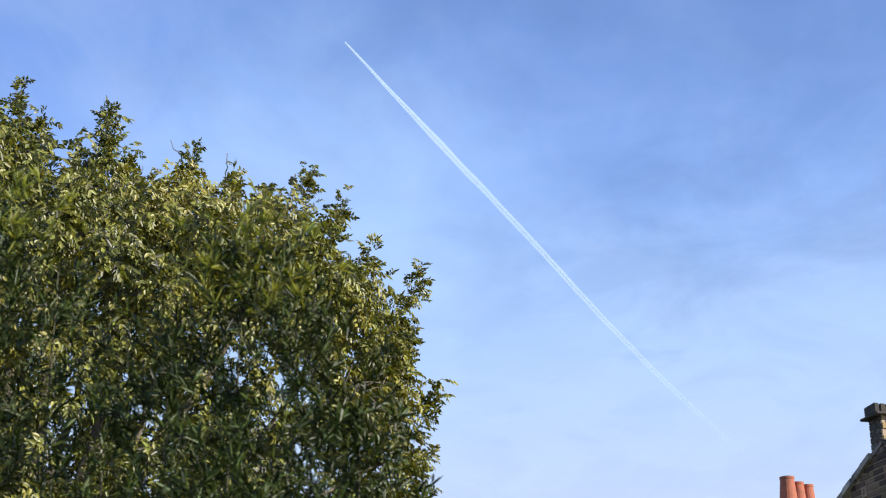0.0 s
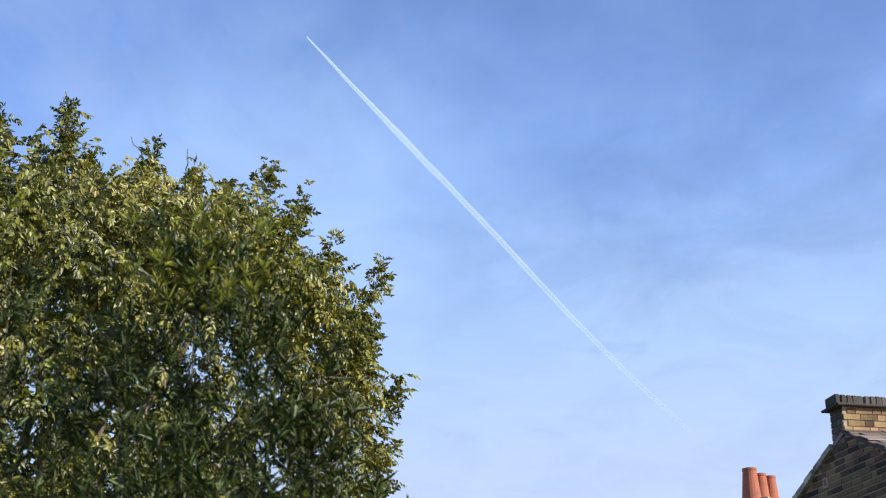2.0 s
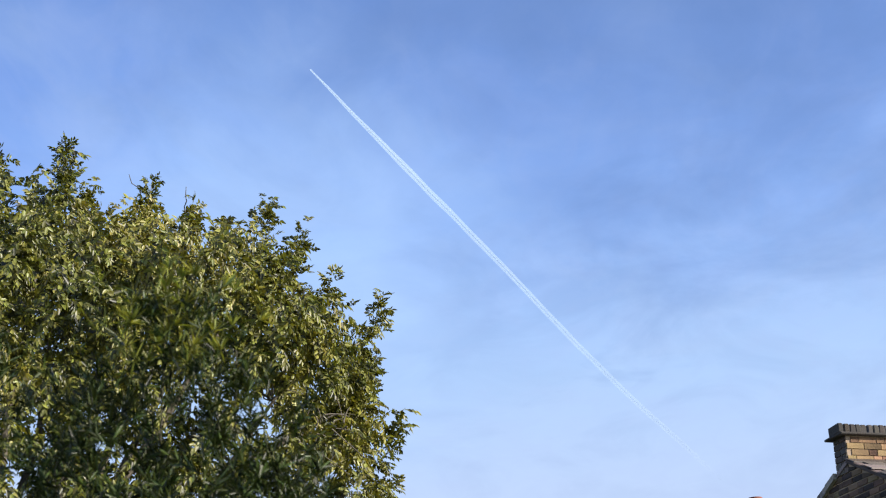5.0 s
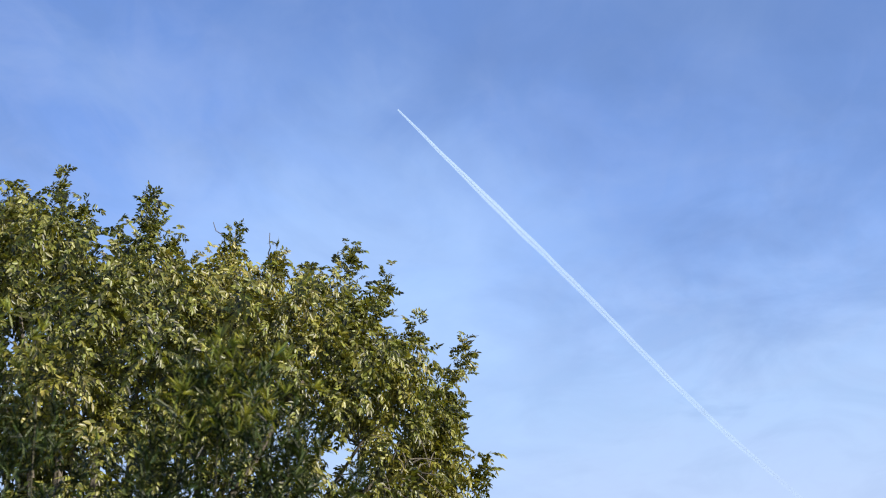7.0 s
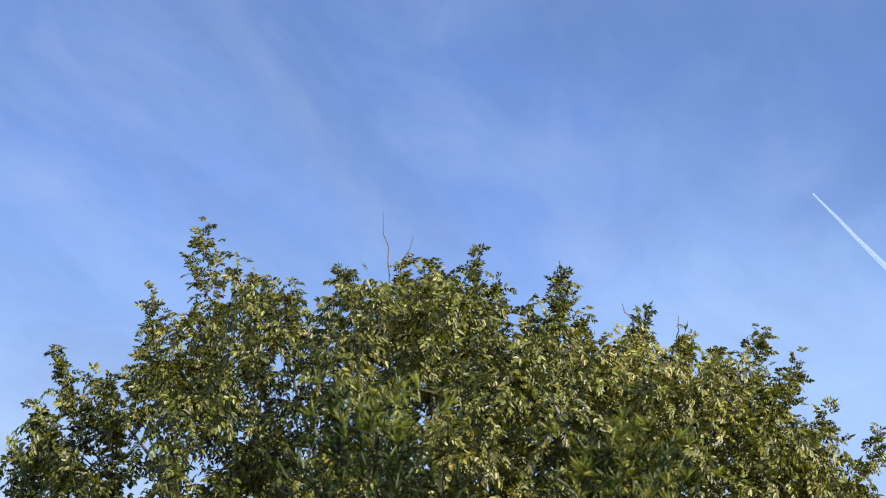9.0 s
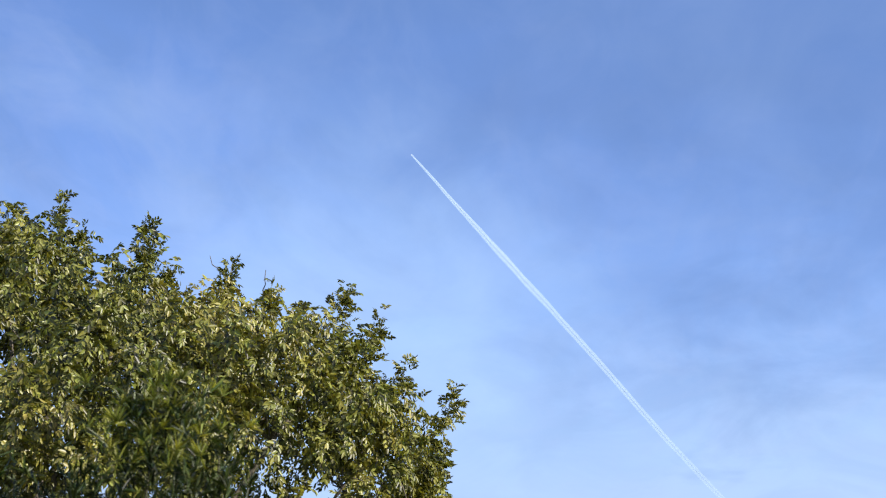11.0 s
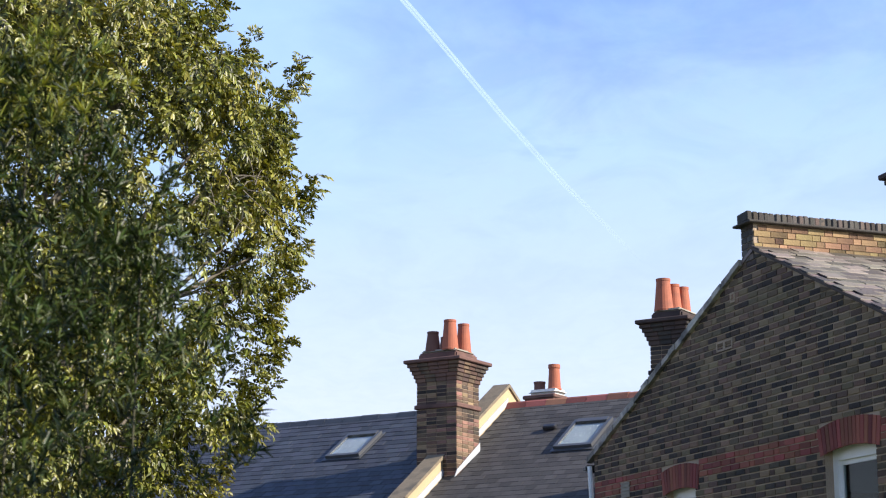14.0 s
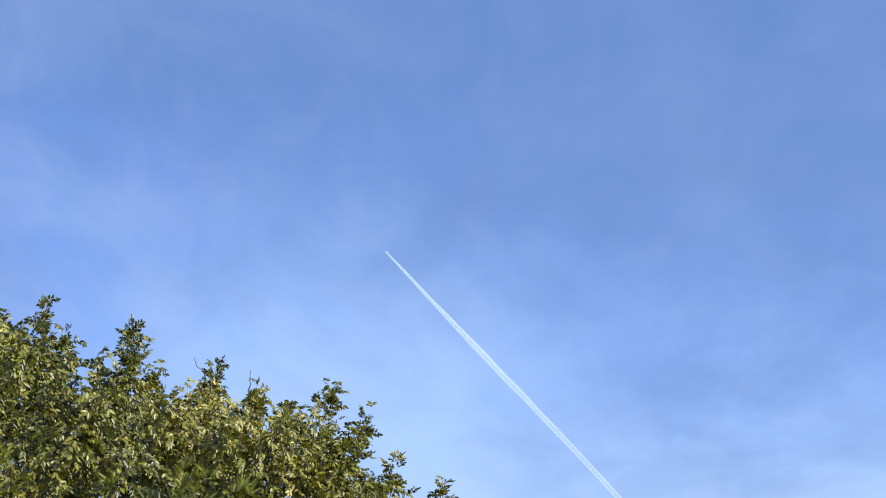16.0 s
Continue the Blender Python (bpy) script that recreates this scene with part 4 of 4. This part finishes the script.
def cut_at_openings(x0, x1, z):
    """What is left of a brick from x0 to x1 beside the window openings and their arches."""
    for w in (WIN_A, WIN_B):
        side = 0.095 if z > w[3] - 0.04 else 0.0
        if w[2] - 0.03 < z < w[3] + 0.24 and x1 > w[0] - side and x0 < w[1] + side:
            left, right = (x0, min(x1, w[0] - side)), (max(x0, w[1] + side), x1)
            return [p for p in (left, right) if p[1] - p[0] > 0.025]
    return [(x0, x1)]


singles, rest, rest_red = 0, [], []
row, z = 0, 3.3
while z < APEX:
    zc, x, k = z + 0.0325, -LEFT, row % 2
    red = BAND[0] <= zc <= BAND[1]
    while x < RIGHT:
        length = 0.1025 if (k + row) % 5 == 0 else 0.215
        if row % 2 and x == -LEFT:
            length = 0.1025
        xc = x + length / 2
        cut = min(rake(xc - length / 2), rake(xc + length / 2))
        if zc + 0.035 >= cut and zc - 0.02 < max(rake(xc - length / 2), rake(xc + length / 2)) and x + length <= RIGHT:
            # a brick cut to the slope
            shape = [(xc - length / 2, z), (xc + length / 2, z), (xc + length / 2, min(z + 0.065, rake(xc + length / 2))), (xc - length / 2, min(z + 0.065, rake(xc - length / 2)))]
            shape = [q for q in shape if q[1] <= rake(q[0]) + 1e-6 and q[1] >= z]
            if len(shape) >= 3:
                rest.append(prism(shape, FACE, 0.004))
        if zc + 0.035 < rake(xc - length / 2) and zc + 0.035 < rake(xc + length / 2) and not in_opening(xc, zc, length / 2) and x + length <= RIGHT:
            data = (RED_S if length > 0.2 else RED_H) if red else (STRETCH if length > 0.2 else HEADER)
            near = -0.9 < xc < 3.0 and (5.4 < zc < 6.9)
            y = FACE + random.uniform(-0.003, 0.003)
            if red or (near and singles < 300):
                singles += not red
                o = new("red_brick" if red else "brick", data)
                o.parent = gable
                o.location = (xc, y, zc)
                o.rotation_euler = (0, random.gauss(0, 0.008), random.gauss(0, 0.012))
                o.scale = (random.uniform(0.965, 1.0), 1, random.uniform(0.90, 1.03))
            else:
                rest.append(([(p.co.x + xc, p.co.y + y, p.co.z + zc) for p in data.vertices], [tuple(p.vertices) for p in data.polygons]))
        if zc + 0.035 < cut and in_opening(xc, zc, length / 2) and x + length <= RIGHT:
            for p, q in cut_at_openings(x, x + length, zc):
                (rest_red if red else rest).append(box(p, q, FACE, 0.004, z + 0.003, z + 0.062))
        x += length + JOINT
        k += 1
    row, z = row + 1, z + COURSE
tagged(part("brickwork", *joined(*rest), STOCK, gable), kind="stuff")
tagged(part("red_brickwork", *joined(*rest_red), REDBRICK, gable), kind="stuff")
for w, rise in ((WIN_A, 0.06), (WIN_B, 0.05)):
    n = int((w[1] - w[0] + 0.16) / 0.075)
    for i in range(n + 1):
        t = i / n * 2 - 1
        o = new("arch_brick", VOUSSOIR)
        o.parent = gable
        xc = (w[0] + w[1]) / 2 + t * (w[1] - w[0] + 0.12) / 2
        o.location = (xc, FACE - 0.004, w[3] - rise * t * t + 0.10)
        o.rotation_euler = (0, t * 0.16, 0)
# repointed patches and an air brick in the gable
for x0, x1, z0, z1 in ((-0.96, -0.77, 6.54, 6.66), (-0.76, -0.57, 6.54, 6.66), (-0.58, -0.47, 7.08, 7.20)):
    part("mortar_patch", *joined(box(x0, x1, -0.019, 0.0, z0, z0 + 0.022), box(x0, x1, -0.019, 0.0, z1 - 0.022, z1),
                                 box(x0, x0 + 0.022, -0.019, 0.0, z0 + 0.022, z1 - 0.022), box(x1 - 0.022, x1, -0.019, 0.0, z0 + 0.022, z1 - 0.022)), MORTAR, gable, "pale repointed joints")
bars = [box(-3.70, -3.45, -0.024, 0.0, 5.03 + k * 0.045, 5.05 + k * 0.045) for k in range(5)]
part("air_brick", *joined(*bars, box(-3.70, -3.45, -0.015, 0.0, 5.035, 5.225)), CEMENT, gable, "grey air brick")
# parapet bricks along the ridge and brick-on-edge coping
YB = [mesh("brick", *box(-0.006, 0.012, -l / 2, l / 2, -0.0325, 0.0325), material("yellow_brick_piece", (0.29, 0.19, 0.095), 0.42, 1.5, 60, 0.9, 0.3, "object", 0.025, second=(0.20, 0.115, 0.065), share=0.28)) for l in (0.215, 0.1025)]
for r in range(4):
    y = 0.004 + (0.056 if r % 2 else 0)
    while y < 5.0:
        l = 0 if (int(y * 10) + r) % 3 else 1
        half = (0.215, 0.1025)[l] / 2
        o = new("brick", YB[l])
        o.parent = house
        o.location = (random.uniform(-0.002, 0.003), y + half, 7.66 + r * 0.075)
        y += 2 * half + JOINT
# end face of the parapet, darker than the yellow bricks along its side
for r in range(6):
    cut = -0.135 if r % 2 else -0.095
    for a, b in ((-0.27, cut - 0.005), (cut + 0.005, 0.0)):
        part("end_brick", *box(a, b, -0.012, 0.004, 7.50 + r * 0.075, 7.565 + r * 0.075), COPING, house)
part("coping_bed", *soft_box(-0.255, -0.035, -0.02, DEEP, 7.958, 8.066, 0.01), COPING, house, "sooty mortar bed")
SOLDIER = mesh("coping_brick", *soft_box(-0.165, 0.035, -0.035, 0.035, 0, 0.120, 0.012), COPING)
y = -0.03
while y < DEEP:
    o = new("coping_brick", SOLDIER)
    o.parent = house
    o.location = (-0.07 + random.uniform(-0.012, 0.012), y, 7.965 + random.uniform(-0.006, 0.004))
    o.rotation_euler = (random.gauss(0, 0.02), random.gauss(0, 0.015), random.gauss(0, 0.02))
    o.scale = (1.3, 1, 1)
    y += 0.077
# slates on the near slope of the roof
c, s = math.cos(math.atan(SR)), math.sin(math.atan(SR))
SL_ME = mesh("slate", [(0, 0, 0.016), (0, 0.25, 0.016), (-0.25 * c, 0.25, 0.25 * s + 0.006), (-0.25 * c, 0, 0.25 * s + 0.006), (0, 0, 0), (0, 0.25, 0)], [(0, 1, 2, 3), (4, 5, 1, 0), (4, 0, 3), (5, 2, 1)], SLATE_PIECE)
count = 0
for r in range(24):
    d = 0.02 + (r + 1) * 0.19
    x = d * c
    y = -0.04 + (0.128 if r % 2 else 0)
    while y < 4.4 and count < 300:
        o = new("slate", SL_ME)
        o.parent = house
        o.location = (x + random.gauss(0, 0.008), y + random.gauss(0, 0.004), rake(x) + 0.052 + random.uniform(0, 0.004))
        o.rotation_euler = (random.gauss(0, 0.008), random.gauss(0, 0.005), random.gauss(0, 0.010))
        y += 0.256
        count += 1
